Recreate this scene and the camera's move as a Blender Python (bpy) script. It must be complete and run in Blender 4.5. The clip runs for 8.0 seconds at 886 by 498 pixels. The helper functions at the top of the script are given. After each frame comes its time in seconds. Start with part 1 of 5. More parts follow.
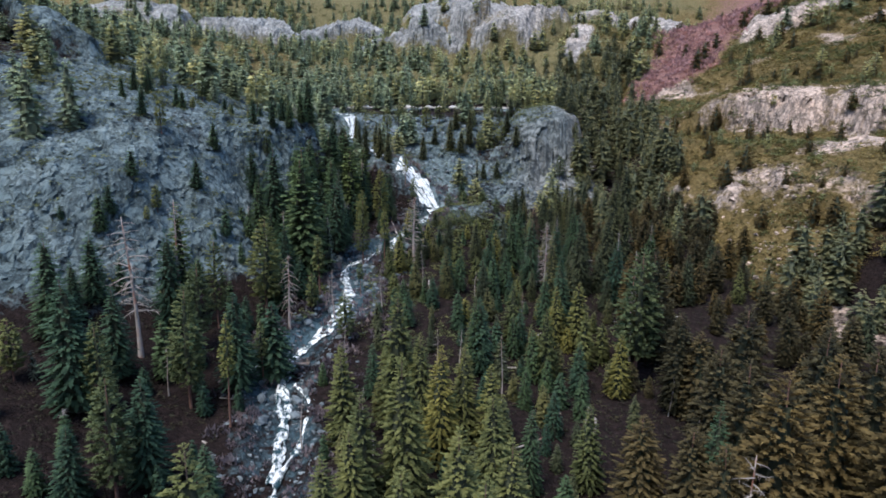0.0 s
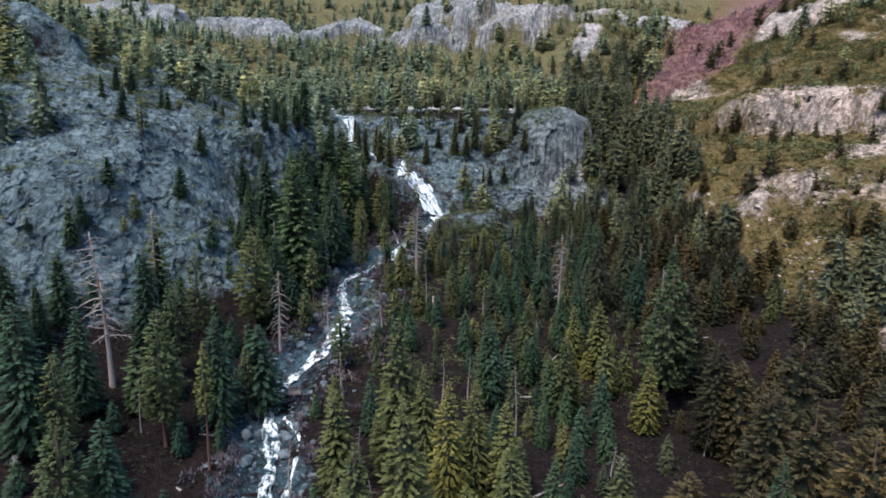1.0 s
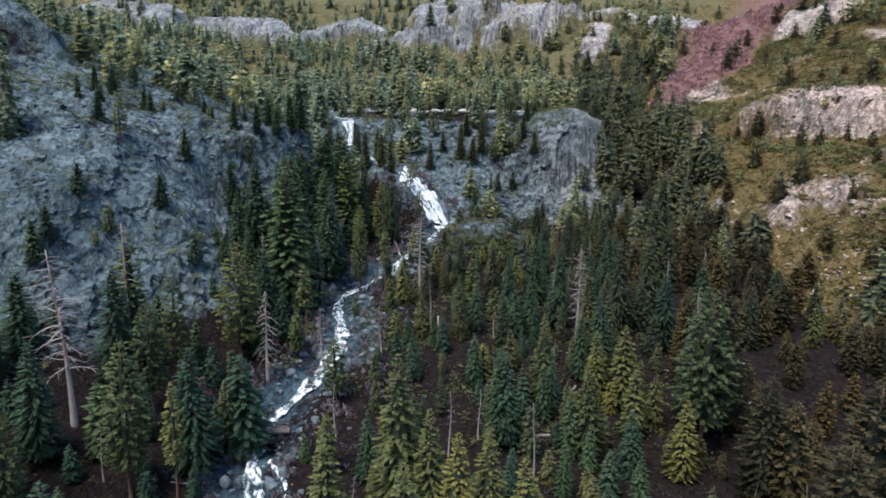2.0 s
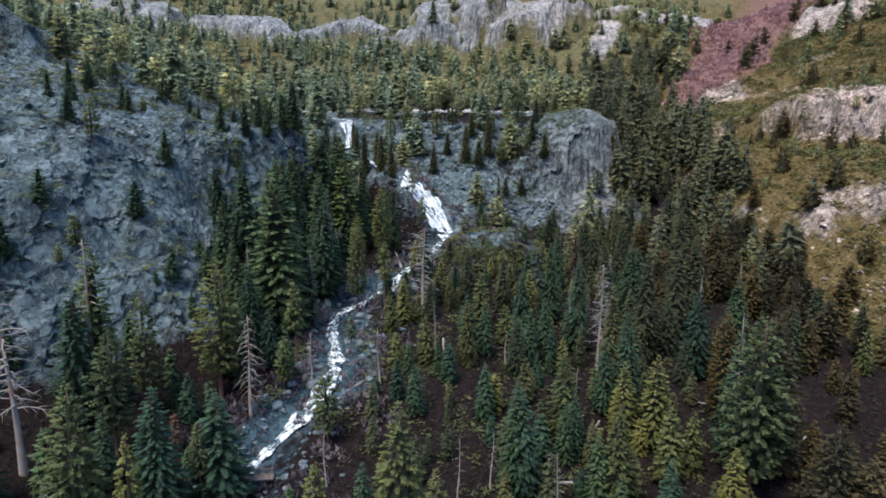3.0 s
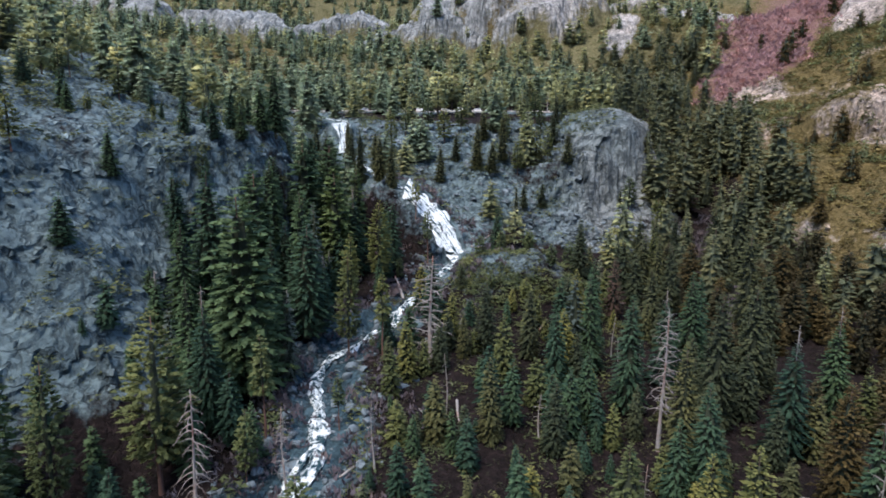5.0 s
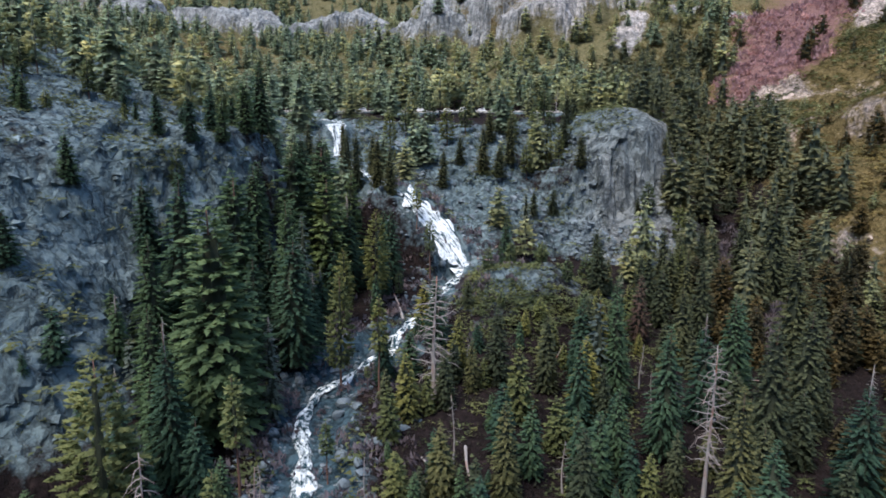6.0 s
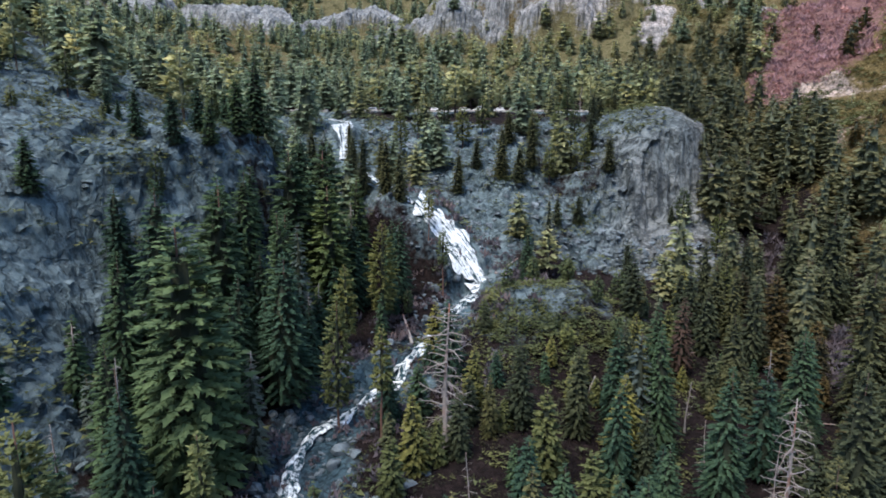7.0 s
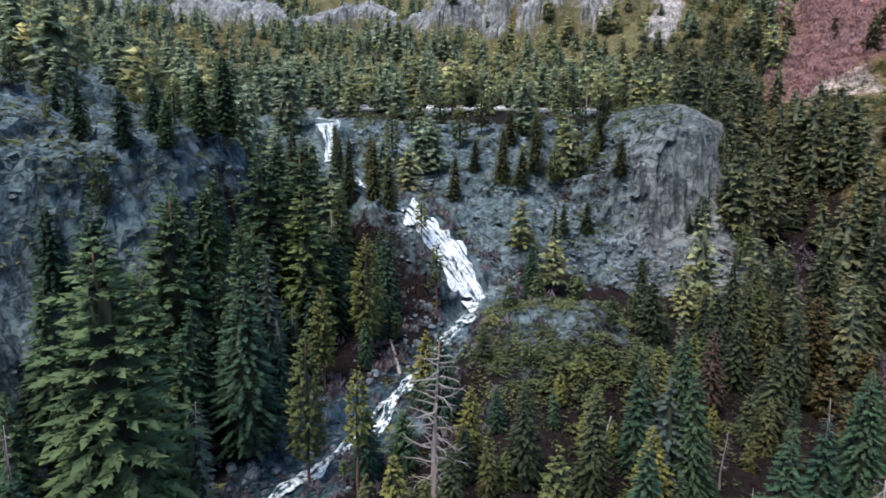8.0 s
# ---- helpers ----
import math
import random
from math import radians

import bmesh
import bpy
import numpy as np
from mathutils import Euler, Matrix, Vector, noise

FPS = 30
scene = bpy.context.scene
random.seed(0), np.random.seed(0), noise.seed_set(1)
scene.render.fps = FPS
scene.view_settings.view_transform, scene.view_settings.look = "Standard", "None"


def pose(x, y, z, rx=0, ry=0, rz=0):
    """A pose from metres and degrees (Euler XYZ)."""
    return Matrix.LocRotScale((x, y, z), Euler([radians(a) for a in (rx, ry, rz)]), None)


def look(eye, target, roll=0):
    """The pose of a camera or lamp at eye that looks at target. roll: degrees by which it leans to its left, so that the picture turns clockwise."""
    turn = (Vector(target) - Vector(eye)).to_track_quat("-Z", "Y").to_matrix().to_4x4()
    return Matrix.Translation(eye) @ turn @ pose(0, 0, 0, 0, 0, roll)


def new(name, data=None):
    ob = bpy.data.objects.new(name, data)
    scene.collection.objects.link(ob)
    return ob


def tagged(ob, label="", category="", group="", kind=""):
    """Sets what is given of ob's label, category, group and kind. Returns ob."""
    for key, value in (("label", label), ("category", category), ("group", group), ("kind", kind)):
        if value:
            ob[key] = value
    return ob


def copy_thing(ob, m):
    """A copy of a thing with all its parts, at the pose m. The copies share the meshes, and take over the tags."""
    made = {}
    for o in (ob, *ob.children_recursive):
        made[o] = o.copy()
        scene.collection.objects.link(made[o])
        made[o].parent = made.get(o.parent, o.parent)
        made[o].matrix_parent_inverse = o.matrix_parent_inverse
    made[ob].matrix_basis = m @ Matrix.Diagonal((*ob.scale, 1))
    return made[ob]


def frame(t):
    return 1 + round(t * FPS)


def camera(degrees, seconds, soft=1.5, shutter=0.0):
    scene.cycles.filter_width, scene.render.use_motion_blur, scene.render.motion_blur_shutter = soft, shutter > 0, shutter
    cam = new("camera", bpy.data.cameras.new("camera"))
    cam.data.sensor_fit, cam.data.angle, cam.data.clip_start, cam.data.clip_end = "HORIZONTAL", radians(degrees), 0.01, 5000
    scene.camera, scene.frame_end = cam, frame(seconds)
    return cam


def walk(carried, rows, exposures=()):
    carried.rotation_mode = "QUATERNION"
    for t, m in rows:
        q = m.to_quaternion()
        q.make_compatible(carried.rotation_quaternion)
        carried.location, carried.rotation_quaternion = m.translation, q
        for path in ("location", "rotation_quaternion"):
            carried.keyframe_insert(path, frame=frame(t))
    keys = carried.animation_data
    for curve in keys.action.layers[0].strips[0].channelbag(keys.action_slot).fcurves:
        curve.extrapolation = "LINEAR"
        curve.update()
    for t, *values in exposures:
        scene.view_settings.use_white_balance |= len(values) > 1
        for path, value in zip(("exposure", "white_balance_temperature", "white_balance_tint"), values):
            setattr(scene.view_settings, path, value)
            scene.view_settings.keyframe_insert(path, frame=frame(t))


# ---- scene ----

# ---- camera and its path ----
cam = camera(69.3, 8.0, soft=1.75)
# seconds, eye, looked-at point, lean
ROWS = [
    (0.0, (0.096, -0.29, 59.88), (0.095, 1.671, 59.487), 0.15),
    (0.5, (-0.346, 7.566, 59.93), (-0.351, 9.528, 59.540), 0.10),
    (1.0, (-0.774, 15.366, 59.95), (-0.782, 17.328, 59.563), 0.08),
    (1.5, (-1.166, 23.525, 59.97), (-1.179, 25.488, 59.587), 0.05),
    (3.0, (-2.717, 47.956, 59.97), (-2.739, 49.921, 59.594), 0.1),
    (3.5, (-3.392, 56.167, 59.976), (-3.415, 58.131, 59.602), 0.1),
    (4.0, (-4.05, 64.241, 60.003), (-4.074, 66.205, 59.63), 0.15),
    (4.5, (-4.632, 72.552, 60.044), (-4.658, 74.517, 59.671), 0.15),
    (6.0, (-6.422, 97.064, 60.096), (-6.449, 99.03, 59.727), 0.1),
    (6.5, (-6.559, 105.333, 60.15), (-6.614, 107.298, 59.782), 0.1),
    (7.0, (-6.446, 113.352, 60.263), (-6.521, 115.316, 59.894), 0.1),
    (7.5, (-6.156, 121.673, 60.409), (-6.234, 123.637, 60.039), 0.05),
    (8.0, (-5.655, 129.668, 60.45), (-5.732, 131.632, 60.078), 0.1),
]
EXPOSURE = 1.14
walk(cam, [(t, look(eye, target, lean)) for t, eye, target, lean in ROWS], [(0.0, EXPOSURE, 6050, 10), (8.0, EXPOSURE, 6050, 10)])

# ---- world and sun: soft evening light from high behind the left shoulder ----
SUN_HEIGHT, SUN_TURN = radians(63), radians(214)
world = bpy.data.worlds.new("evening_sky")
scene.world = world
world.use_nodes = True
sky = world.node_tree.nodes.new("ShaderNodeTexSky")
sky.sky_type, sky.sun_disc = "NISHITA", False
sky.sun_elevation, sky.sun_rotation = SUN_HEIGHT, SUN_TURN
back = world.node_tree.nodes["Background"]
back.inputs["Strength"].default_value = 0.15
world.node_tree.links.new(sky.outputs["Color"], back.inputs["Color"])
sun_data = bpy.data.lights.new("sun", "SUN")
sun_data.energy, sun_data.angle, sun_data.color = 2.5, radians(28), (1.0, 0.88, 0.75)
sun = new("sun", sun_data)
sun_way = Vector((math.sin(SUN_TURN) * math.cos(SUN_HEIGHT), math.cos(SUN_TURN) * math.cos(SUN_HEIGHT), math.sin(SUN_HEIGHT)))
sun.matrix_world = look(sun_way * 300, (0, 0, 0))


# ---- materials ----
def material(name):
    m = bpy.data.materials.new(name)
    m.use_nodes = True
    nt = m.node_tree
    bsdf = nt.nodes["Principled BSDF"]
    bsdf.inputs["Specular IOR Level"].default_value = 0.25
    return m, nt, bsdf


def node(nt, kind, **values):
    n = nt.nodes.new(kind)
    for key, value in values.items():
        if key in n.inputs:
            n.inputs[key].default_value = value
    return n


def noise_at(nt, coord, scale, detail=4.0, rough=0.6, stretch=None):
    n = node(nt, "ShaderNodeTexNoise", Scale=scale, Detail=detail, Roughness=rough)
    if stretch:
        mp = nt.nodes.new("ShaderNodeMapping")
        mp.inputs["Scale"].default_value = stretch
        nt.links.new(coord, mp.inputs["Vector"])
        coord = mp.outputs["Vector"]
    nt.links.new(coord, n.inputs["Vector"])
    return n.outputs["Fac"]


def ramp(nt, fac, *stops):
    r = nt.nodes.new("ShaderNodeValToRGB")
    el = r.color_ramp.elements
    while len(el) < len(stops):
        el.new(0.5)
    for e, (pos, col) in zip(el, stops):
        e.position, e.color = pos, (*col, 1.0) if len(col) == 3 else col
    nt.links.new(fac, r.inputs["Fac"])
    return r.outputs["Color"]


def mix(nt, fac, a, b, blend="MIX"):
    n = nt.nodes.new("ShaderNodeMix")
    n.data_type, n.blend_type = "RGBA", blend
    for sock, value in ((n.inputs[0], fac), (n.inputs[6], a), (n.inputs[7], b)):
        if isinstance(value, (int, float)):
            sock.default_value = value
        elif isinstance(value, tuple):
            sock.default_value = (*value, 1.0)
        else:
            nt.links.new(value, sock)
    return n.outputs[2]


def calc(nt, op, a, b):
    n = nt.nodes.new("ShaderNodeMath")
    n.operation = op
    for sock, value in ((n.inputs[0], a), (n.inputs[1], b)):
        if isinstance(value, (int, float)):
            sock.default_value = value
        else:
            nt.links.new(value, sock)
    return n.outputs[0]


def relief(nt, bsdf, height, strength, distance):
    b = node(nt, "ShaderNodeBump", Strength=strength, Distance=distance)
    nt.links.new(height, b.inputs["Height"])
    nt.links.new(b.outputs["Normal"], bsdf.inputs["Normal"])


def granite_colour(nt, coord):
    """Cool grey granite: broad tones, mottling, dark stains, branching cracks and upright streaks. Returns colour and height."""
    broad = noise_at(nt, coord, 0.08, 6, 0.65)
    fine = noise_at(nt, coord, 0.9, 8, 0.78)
    col = ramp(nt, broad, (0.3, (0.2, 0.215, 0.225)), (0.48, (0.33, 0.345, 0.345)), (0.66, (0.48, 0.48, 0.47)))
    col = mix(nt, 0.6, col, ramp(nt, fine, (0.34, (0.35, 0.36, 0.38)), (0.5, (0.95, 0.95, 0.95)), (0.66, (1.25, 1.25, 1.22))), "MULTIPLY")
    stain = noise_at(nt, coord, 0.22, 7, 0.72)
    col = mix(nt, ramp(nt, stain, (0.55, (0, 0, 0)), (0.64, (0.7, 0.7, 0.7))), col, (0.085, 0.095, 0.09))

    def lines(scale, stretch, thick):
        n = noise_at(nt, coord, scale, 4, 0.6, stretch)
        return ramp(nt, calc(nt, "ABSOLUTE", calc(nt, "SUBTRACT", n, 0.5), 0.0), (0.0, (0, 0, 0)), (thick, (1, 1, 1)))

    crack = calc(nt, "MULTIPLY", lines(0.22, (1, 1, 0.4), 0.05), lines(0.1, (1, 1, 1.6), 0.03))
    col = mix(nt, 0.6, col, mix(nt, crack, (0.12, 0.13, 0.14), (1, 1, 1)), "MULTIPLY")
    # dark water streaks down the steep faces
    steep = nt.nodes.new("ShaderNodeSeparateXYZ")
    nt.links.new(nt.nodes.new("ShaderNodeNewGeometry").outputs["True Normal"], steep.inputs[0])
    wall = ramp(nt, steep.outputs["Z"], (0.35, (1, 1, 1)), (0.75, (0, 0, 0)))
    streak = ramp(nt, noise_at(nt, coord, 0.45, 5, 0.7, (1, 1, 0.1)), (0.5, (0, 0, 0)), (0.62, (0.8, 0.8, 0.8)))
    col = mix(nt, calc(nt, "MULTIPLY", wall, streak), col, (0.075, 0.085, 0.095))
    height = calc(nt, "ADD", fine, calc(nt, "MULTIPLY", crack, 0.5))
    return col, height


def ground_material():
    m, nt, bsdf = material("mountain_ground")
    coord = nt.nodes.new("ShaderNodeTexCoord").outputs["Object"]
    cover = nt.nodes.new("ShaderNodeVertexColor")
    cover.layer_name = "cover"
    sep = nt.nodes.new("ShaderNodeSeparateColor")
    nt.links.new(cover.outputs["Color"], sep.inputs["Color"])
    rock, height = granite_colour(nt, coord)
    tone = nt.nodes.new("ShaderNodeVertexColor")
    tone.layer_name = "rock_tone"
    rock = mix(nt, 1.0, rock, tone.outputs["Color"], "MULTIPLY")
    edge = noise_at(nt, coord, 0.35, 6, 0.7)
    mid = noise_at(nt, coord, 0.9, 5, 0.7)

    def share(channel, soft=0.16):
        v = calc(nt, "ADD", channel, calc(nt, "MULTIPLY", calc(nt, "SUBTRACT", edge, 0.5), 1.6))
        n = nt.nodes.new("ShaderNodeMapRange")
        n.inputs["From Min"].default_value, n.inputs["From Max"].default_value = 0.5 - soft, 0.5 + soft
        nt.links.new(v, n.inputs["Value"])
        return n.outputs["Result"]

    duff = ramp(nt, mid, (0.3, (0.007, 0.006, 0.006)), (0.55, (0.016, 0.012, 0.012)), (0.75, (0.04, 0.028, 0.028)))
    scrub = ramp(nt, mid, (0.3, (0.045, 0.037, 0.015)), (0.5, (0.11, 0.086, 0.037)), (0.72, (0.21, 0.16, 0.08)))
    red = ramp(nt, mid, (0.3, (0.09, 0.05, 0.045)), (0.7, (0.24, 0.14, 0.13)))
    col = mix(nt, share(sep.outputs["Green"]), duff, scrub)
    grass = ramp(nt, mid, (0.3, (0.05, 0.048, 0.025)), (0.5, (0.115, 0.105, 0.052)), (0.72, (0.21, 0.185, 0.105)))
    col = mix(nt, share(cover.outputs["Alpha"]), col, grass)
    col = mix(nt, share(sep.outputs["Blue"]), col, red)
    col = mix(nt, share(sep.outputs["Red"]), col, rock)
    nt.links.new(col, bsdf.inputs["Base Color"])
    bsdf.inputs["Roughness"].default_value = 0.9
    bsdf.inputs["Specular IOR Level"].default_value = 0.06
    relief(nt, bsdf, height, 0.9, 0.6)
    return m


def boulder_material(name="granite_boulder", tone=(0.42, 0.5, 0.56)):
    m, nt, bsdf = material(name)
    coord = nt.nodes.new("ShaderNodeTexCoord").outputs["Object"]
    col, height = granite_colour(nt, coord)
    nt.links.new(mix(nt, 1.0, col, tone, "MULTIPLY"), bsdf.inputs["Base Color"])
    bsdf.inputs["Roughness"].default_value = 0.8
    relief(nt, bsdf, height, 0.7, 0.3)
    return m


def foliage_material(name, dark, light, size=14.0):
    m, nt, bsdf = material(name)
    geo = nt.nodes.new("ShaderNodeNewGeometry")
    info = nt.nodes.new("ShaderNodeObjectInfo")
    coord = nt.nodes.new("ShaderNodeTexCoord").outputs["Object"]
    clump = noise_at(nt, coord, size, 3, 0.6)
    vary = calc(nt, "ADD", calc(nt, "MULTIPLY", geo.outputs["Random Per Island"], 0.25), ramp(nt, clump, (0.36, (0.1, 0.1, 0.1)), (0.66, (0.6, 0.6, 0.6))))
    col = mix(nt, vary, dark, light)
    if size > 1:
        col = mix(nt, 0.8, col, ramp(nt, info.outputs["Random"], (0.0, (0.48, 0.6, 0.66)), (0.5, (0.95, 1.0, 0.97)), (1.0, (1.55, 1.36, 0.95))), "MULTIPLY")
    else:
        col = mix(nt, 0.8, col, ramp(nt, noise_at(nt, coord, 0.21, 2, 0.5), (0.34, (0.55, 0.66, 0.7)), (0.5, (0.95, 1.0, 1.0)), (0.66, (1.28, 1.2, 1.0))), "MULTIPLY")
    nt.links.new(col, bsdf.inputs["Base Color"])
    bsdf.inputs["Roughness"].default_value = 0.75
    bsdf.inputs["Specular IOR Level"].default_value = 0.18
    tr = nt.nodes.new("ShaderNodeBsdfTranslucent")
    nt.links.new(col, tr.inputs["Color"])
    sh = nt.nodes.new("ShaderNodeMixShader")
    sh.inputs[0].default_value = 0.3
    nt.links.new(bsdf.outputs[0], sh.inputs[1])
    nt.links.new(tr.outputs[0], sh.inputs[2])
    nt.links.new(sh.outputs[0], nt.nodes["Material Output"].inputs["Surface"])
    return m


def bark_material(name, dark, light, stretch=(6, 6, 0.7)):
    m, nt, bsdf = material(name)
    coord = nt.nodes.new("ShaderNodeTexCoord").outputs["Object"]
    g = noise_at(nt, coord, 1.5, 5, 0.7, stretch)
    patch = noise_at(nt, coord, 0.22, 3, 0.6)
    col = mix(nt, g, dark, light)
    col = mix(nt, 0.5, col, ramp(nt, patch, (0.35, (0.55, 0.5, 0.48)), (0.65, (1.25, 1.2, 1.15))), "MULTIPLY")
    nt.links.new(col, bsdf.inputs["Base Color"])
    bsdf.inputs["Roughness"].default_value = 0.9
    relief(nt, bsdf, g, 0.6, 0.1)
    return m


def snag_material():
    """Weathered dead wood: silver grey with stripes of rusty bark."""
    m, nt, bsdf = material("dead_wood")
    coord = nt.nodes.new("ShaderNodeTexCoord").outputs["Object"]
    g = noise_at(nt, coord, 1.6, 5, 0.7, (6, 6, 0.5))
    patch = noise_at(nt, coord, 0.16, 3, 0.6)
    silver = mix(nt, g, (0.15, 0.14, 0.135), (0.36, 0.335, 0.32))
    rust = mix(nt, g, (0.13, 0.06, 0.045), (0.34, 0.17, 0.12))
    nt.links.new(mix(nt, ramp(nt, patch, (0.48, (0, 0, 0)), (0.6, (1, 1, 1))), silver, rust), bsdf.inputs["Base Color"])
    bsdf.inputs["Roughness"].default_value = 0.85
    relief(nt, bsdf, g, 0.5, 0.08)
    return m


def water_material(name, foam_low, foam_high, stretch):
    """Clear dark water broken by white foam that runs along the flow."""
    m, nt, bsdf = material(name)
    uv = nt.nodes.new("ShaderNodeUVMap")
    uv.uv_map = "flow"
    coord = nt.nodes.new("ShaderNodeTexCoord").outputs["Object"]
    strands = noise_at(nt, uv.outputs["UV"], 1.0, 6, 0.7, stretch)
    froth = noise_at(nt, coord, 0.7, 6, 0.75)
    f = ramp(nt, calc(nt, "ADD", calc(nt, "MULTIPLY", strands, 0.6), calc(nt, "MULTIPLY", froth, 0.4)), (foam_low, (0, 0, 0)), (foam_high, (1, 1, 1)))
    nt.links.new(mix(nt, f, (0.02, 0.045, 0.055), (0.72, 0.78, 0.8)), bsdf.inputs["Base Color"])
    rough = mix(nt, f, (0.12, 0.12, 0.12), (0.75, 0.75, 0.75))
    nt.links.new(rough, bsdf.inputs["Roughness"])
    bsdf.inputs["IOR"].default_value = 1.33
    bsdf.inputs["Specular IOR Level"].default_value = 0.5
    relief(nt, bsdf, strands, 0.8, 0.25)
    return m


def plain_material(name, colour, rough=0.6, metal=0.0, grain=0.25):
    m, nt, bsdf = material(name)
    coord = nt.nodes.new("ShaderNodeTexCoord").outputs["Object"]
    n = noise_at(nt, coord, 3.0, 5, 0.7)
    col = mix(nt, grain, colour, mix(nt, n, tuple(c * 0.4 for c in colour), tuple(min(1, c * 1.5) for c in colour)))
    nt.links.new(col, bsdf.inputs["Base Color"])
    bsdf.inputs["Roughness"].default_value, bsdf.inputs["Metallic"].default_value = rough, metal
    return m


GROUND, BOULDER = ground_material(), boulder_material()
# the western tone has the cool light in it, the eastern the warm
WEST_ROCK, EAST_ROCK = boulder_material("cool_tinted_granite", (0.37, 0.485, 0.53)), boulder_material("tan_granite", (1.22, 0.97, 0.84))
FIR_GREEN = foliage_material("fir_needles", (0.024, 0.05, 0.034), (0.1, 0.168, 0.1))
PINE_GREEN = foliage_material("pine_needles", (0.045, 0.064, 0.031), (0.2, 0.225, 0.1))
CEDAR_OLIVE = foliage_material("cedar_needles", (0.03, 0.026, 0.013), (0.155, 0.125, 0.062))
OLIVE_FIR = foliage_material("olive_fir_needles", (0.034, 0.044, 0.024), (0.17, 0.18, 0.095))
GREAT_PINE = foliage_material("old_pine_needles", (0.04, 0.07, 0.036), (0.15, 0.21, 0.1))
BRIGHT_PINE = foliage_material("bright_needles", (0.062, 0.074, 0.028), (0.27, 0.275, 0.105))
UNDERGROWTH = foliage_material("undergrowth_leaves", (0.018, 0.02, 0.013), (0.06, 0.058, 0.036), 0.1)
GREY_GREEN = foliage_material("failing_needles", (0.08, 0.105, 0.09), (0.2, 0.225, 0.19))
RUST_NEEDLES = foliage_material("rusty_needles", (0.09, 0.055, 0.042), (0.23, 0.14, 0.105))
DEEP_FIR = foliage_material("ravine_fir_needles", (0.06, 0.072, 0.042), (0.28, 0.275, 0.145), 0.12)
# distance haze is put into these two needle colours, paler than the near trees
HAZED_FIR = foliage_material("hazed_fir_needles", (0.16, 0.21, 0.14), (0.42, 0.49, 0.32), 0.12)
HAZED_PINE = foliage_material("hazed_pine_needles", (0.22, 0.235, 0.115), (0.52, 0.51, 0.26), 0.12)
SCRUB = foliage_material("scrub_leaves", (0.07, 0.06, 0.022), (0.25, 0.2, 0.08), 0.12)
GREEN_SCRUB = foliage_material("green_scrub_leaves", (0.045, 0.06, 0.028), (0.17, 0.18, 0.075), 0.1)
RED_BRUSH = foliage_material("red_brush_twigs", (0.14, 0.07, 0.065), (0.5, 0.3, 0.31), 0.12)
TWIGS = foliage_material("bare_twigs", (0.07, 0.055, 0.065), (0.19, 0.16, 0.18), 0.1)
# crown core: dark colour painted for the shade seen between the branches
SHADE_CORE = bark_material("shade_core", (0.014, 0.02, 0.013), (0.045, 0.056, 0.034), (30, 30, 12))
# core of the far crowns: inner shade, its colour lifted for haze
HAZED_CORE = bark_material("hazed_core", (0.05, 0.065, 0.045), (0.12, 0.14, 0.09), (30, 30, 12))
BARK = bark_material("fir_bark", (0.05, 0.035, 0.03), (0.15, 0.11, 0.09))
PINE_BARK = bark_material("pine_bark", (0.075, 0.042, 0.034), (0.19, 0.115, 0.092))
DEAD_WOOD = snag_material()
STREAM_WATER = water_material("stream_water", 0.465, 0.565, (0.4, 0.9, 1))
FALL_WATER = water_material("falling_water", 0.44, 0.53, (0.16, 1.7, 1))


# ---- the lie of the land ----
def smooth(v, lo, hi):
    t = np.clip((v - lo) / (hi - lo), 0, 1)
    return t * t * (3 - 2 * t)


def lattice(ix, iy, seed):
    h = (ix * 374761393 + iy * 668265263 + seed * 1442695041) & 0xFFFFFFFF
    h = ((h ^ (h >> 13)) * 1274126177) & 0xFFFFFFFF
    return ((h ^ (h >> 16)) & 0xFFFF) / 65535.0


def value_noise(x, y, seed):
    ix, iy = np.floor(x).astype(np.int64), np.floor(y).astype(np.int64)
    fx, fy = x - ix, y - iy
    fx, fy = fx * fx * (3 - 2 * fx), fy * fy * (3 - 2 * fy)
    a = lattice(ix, iy, seed) * (1 - fx) + lattice(ix + 1, iy, seed) * fx
    b = lattice(ix, iy + 1, seed) * (1 - fx) + lattice(ix + 1, iy + 1, seed) * fx
    return a * (1 - fy) + b * fy - 0.5


def fbm(x, y, size, octaves, seed):
    total, amp = 0.0, 1.0
    for k in range(octaves):
        total = total + amp * value_noise(x / size + 17.3 * k, y / size - 9.1 * k, seed + k)
        size, amp = size * 0.5, amp * 0.5
    return total


def blocks(x, y, size, seed):
    """Broken rock: every cell has its own height and tilt."""
    wx, wy = x + size * fbm(x, y, size, 2, seed + 40), y + size * fbm(x, y, size, 2, seed + 50)
    gx, gy = np.floor(wx / size).astype(np.int64), np.floor(wy / size).astype(np.int64)
    best, out = np.full(np.shape(x), 1e9), np.zeros(np.shape(x))
    for dx in (-1, 0, 1):
        for dy in (-1, 0, 1):
            cx, cy = gx + dx, gy + dy
            px = (cx + lattice(cx, cy, seed)) * size
            py = (cy + lattice(cx, cy, seed + 1)) * size
            d = (wx - px) ** 2 + (wy - py) ** 2
            lift = lattice(cx, cy, seed + 2) - 0.5
            tilt = ((wx - px) * (lattice(cx, cy, seed + 3) - 0.5) + (wy - py) * (lattice(cx, cy, seed + 4) - 0.5)) / size
            nearer = d < best
            best, out = np.where(nearer, d, best), np.where(nearer, lift + 0.9 * tilt, out)
    return out


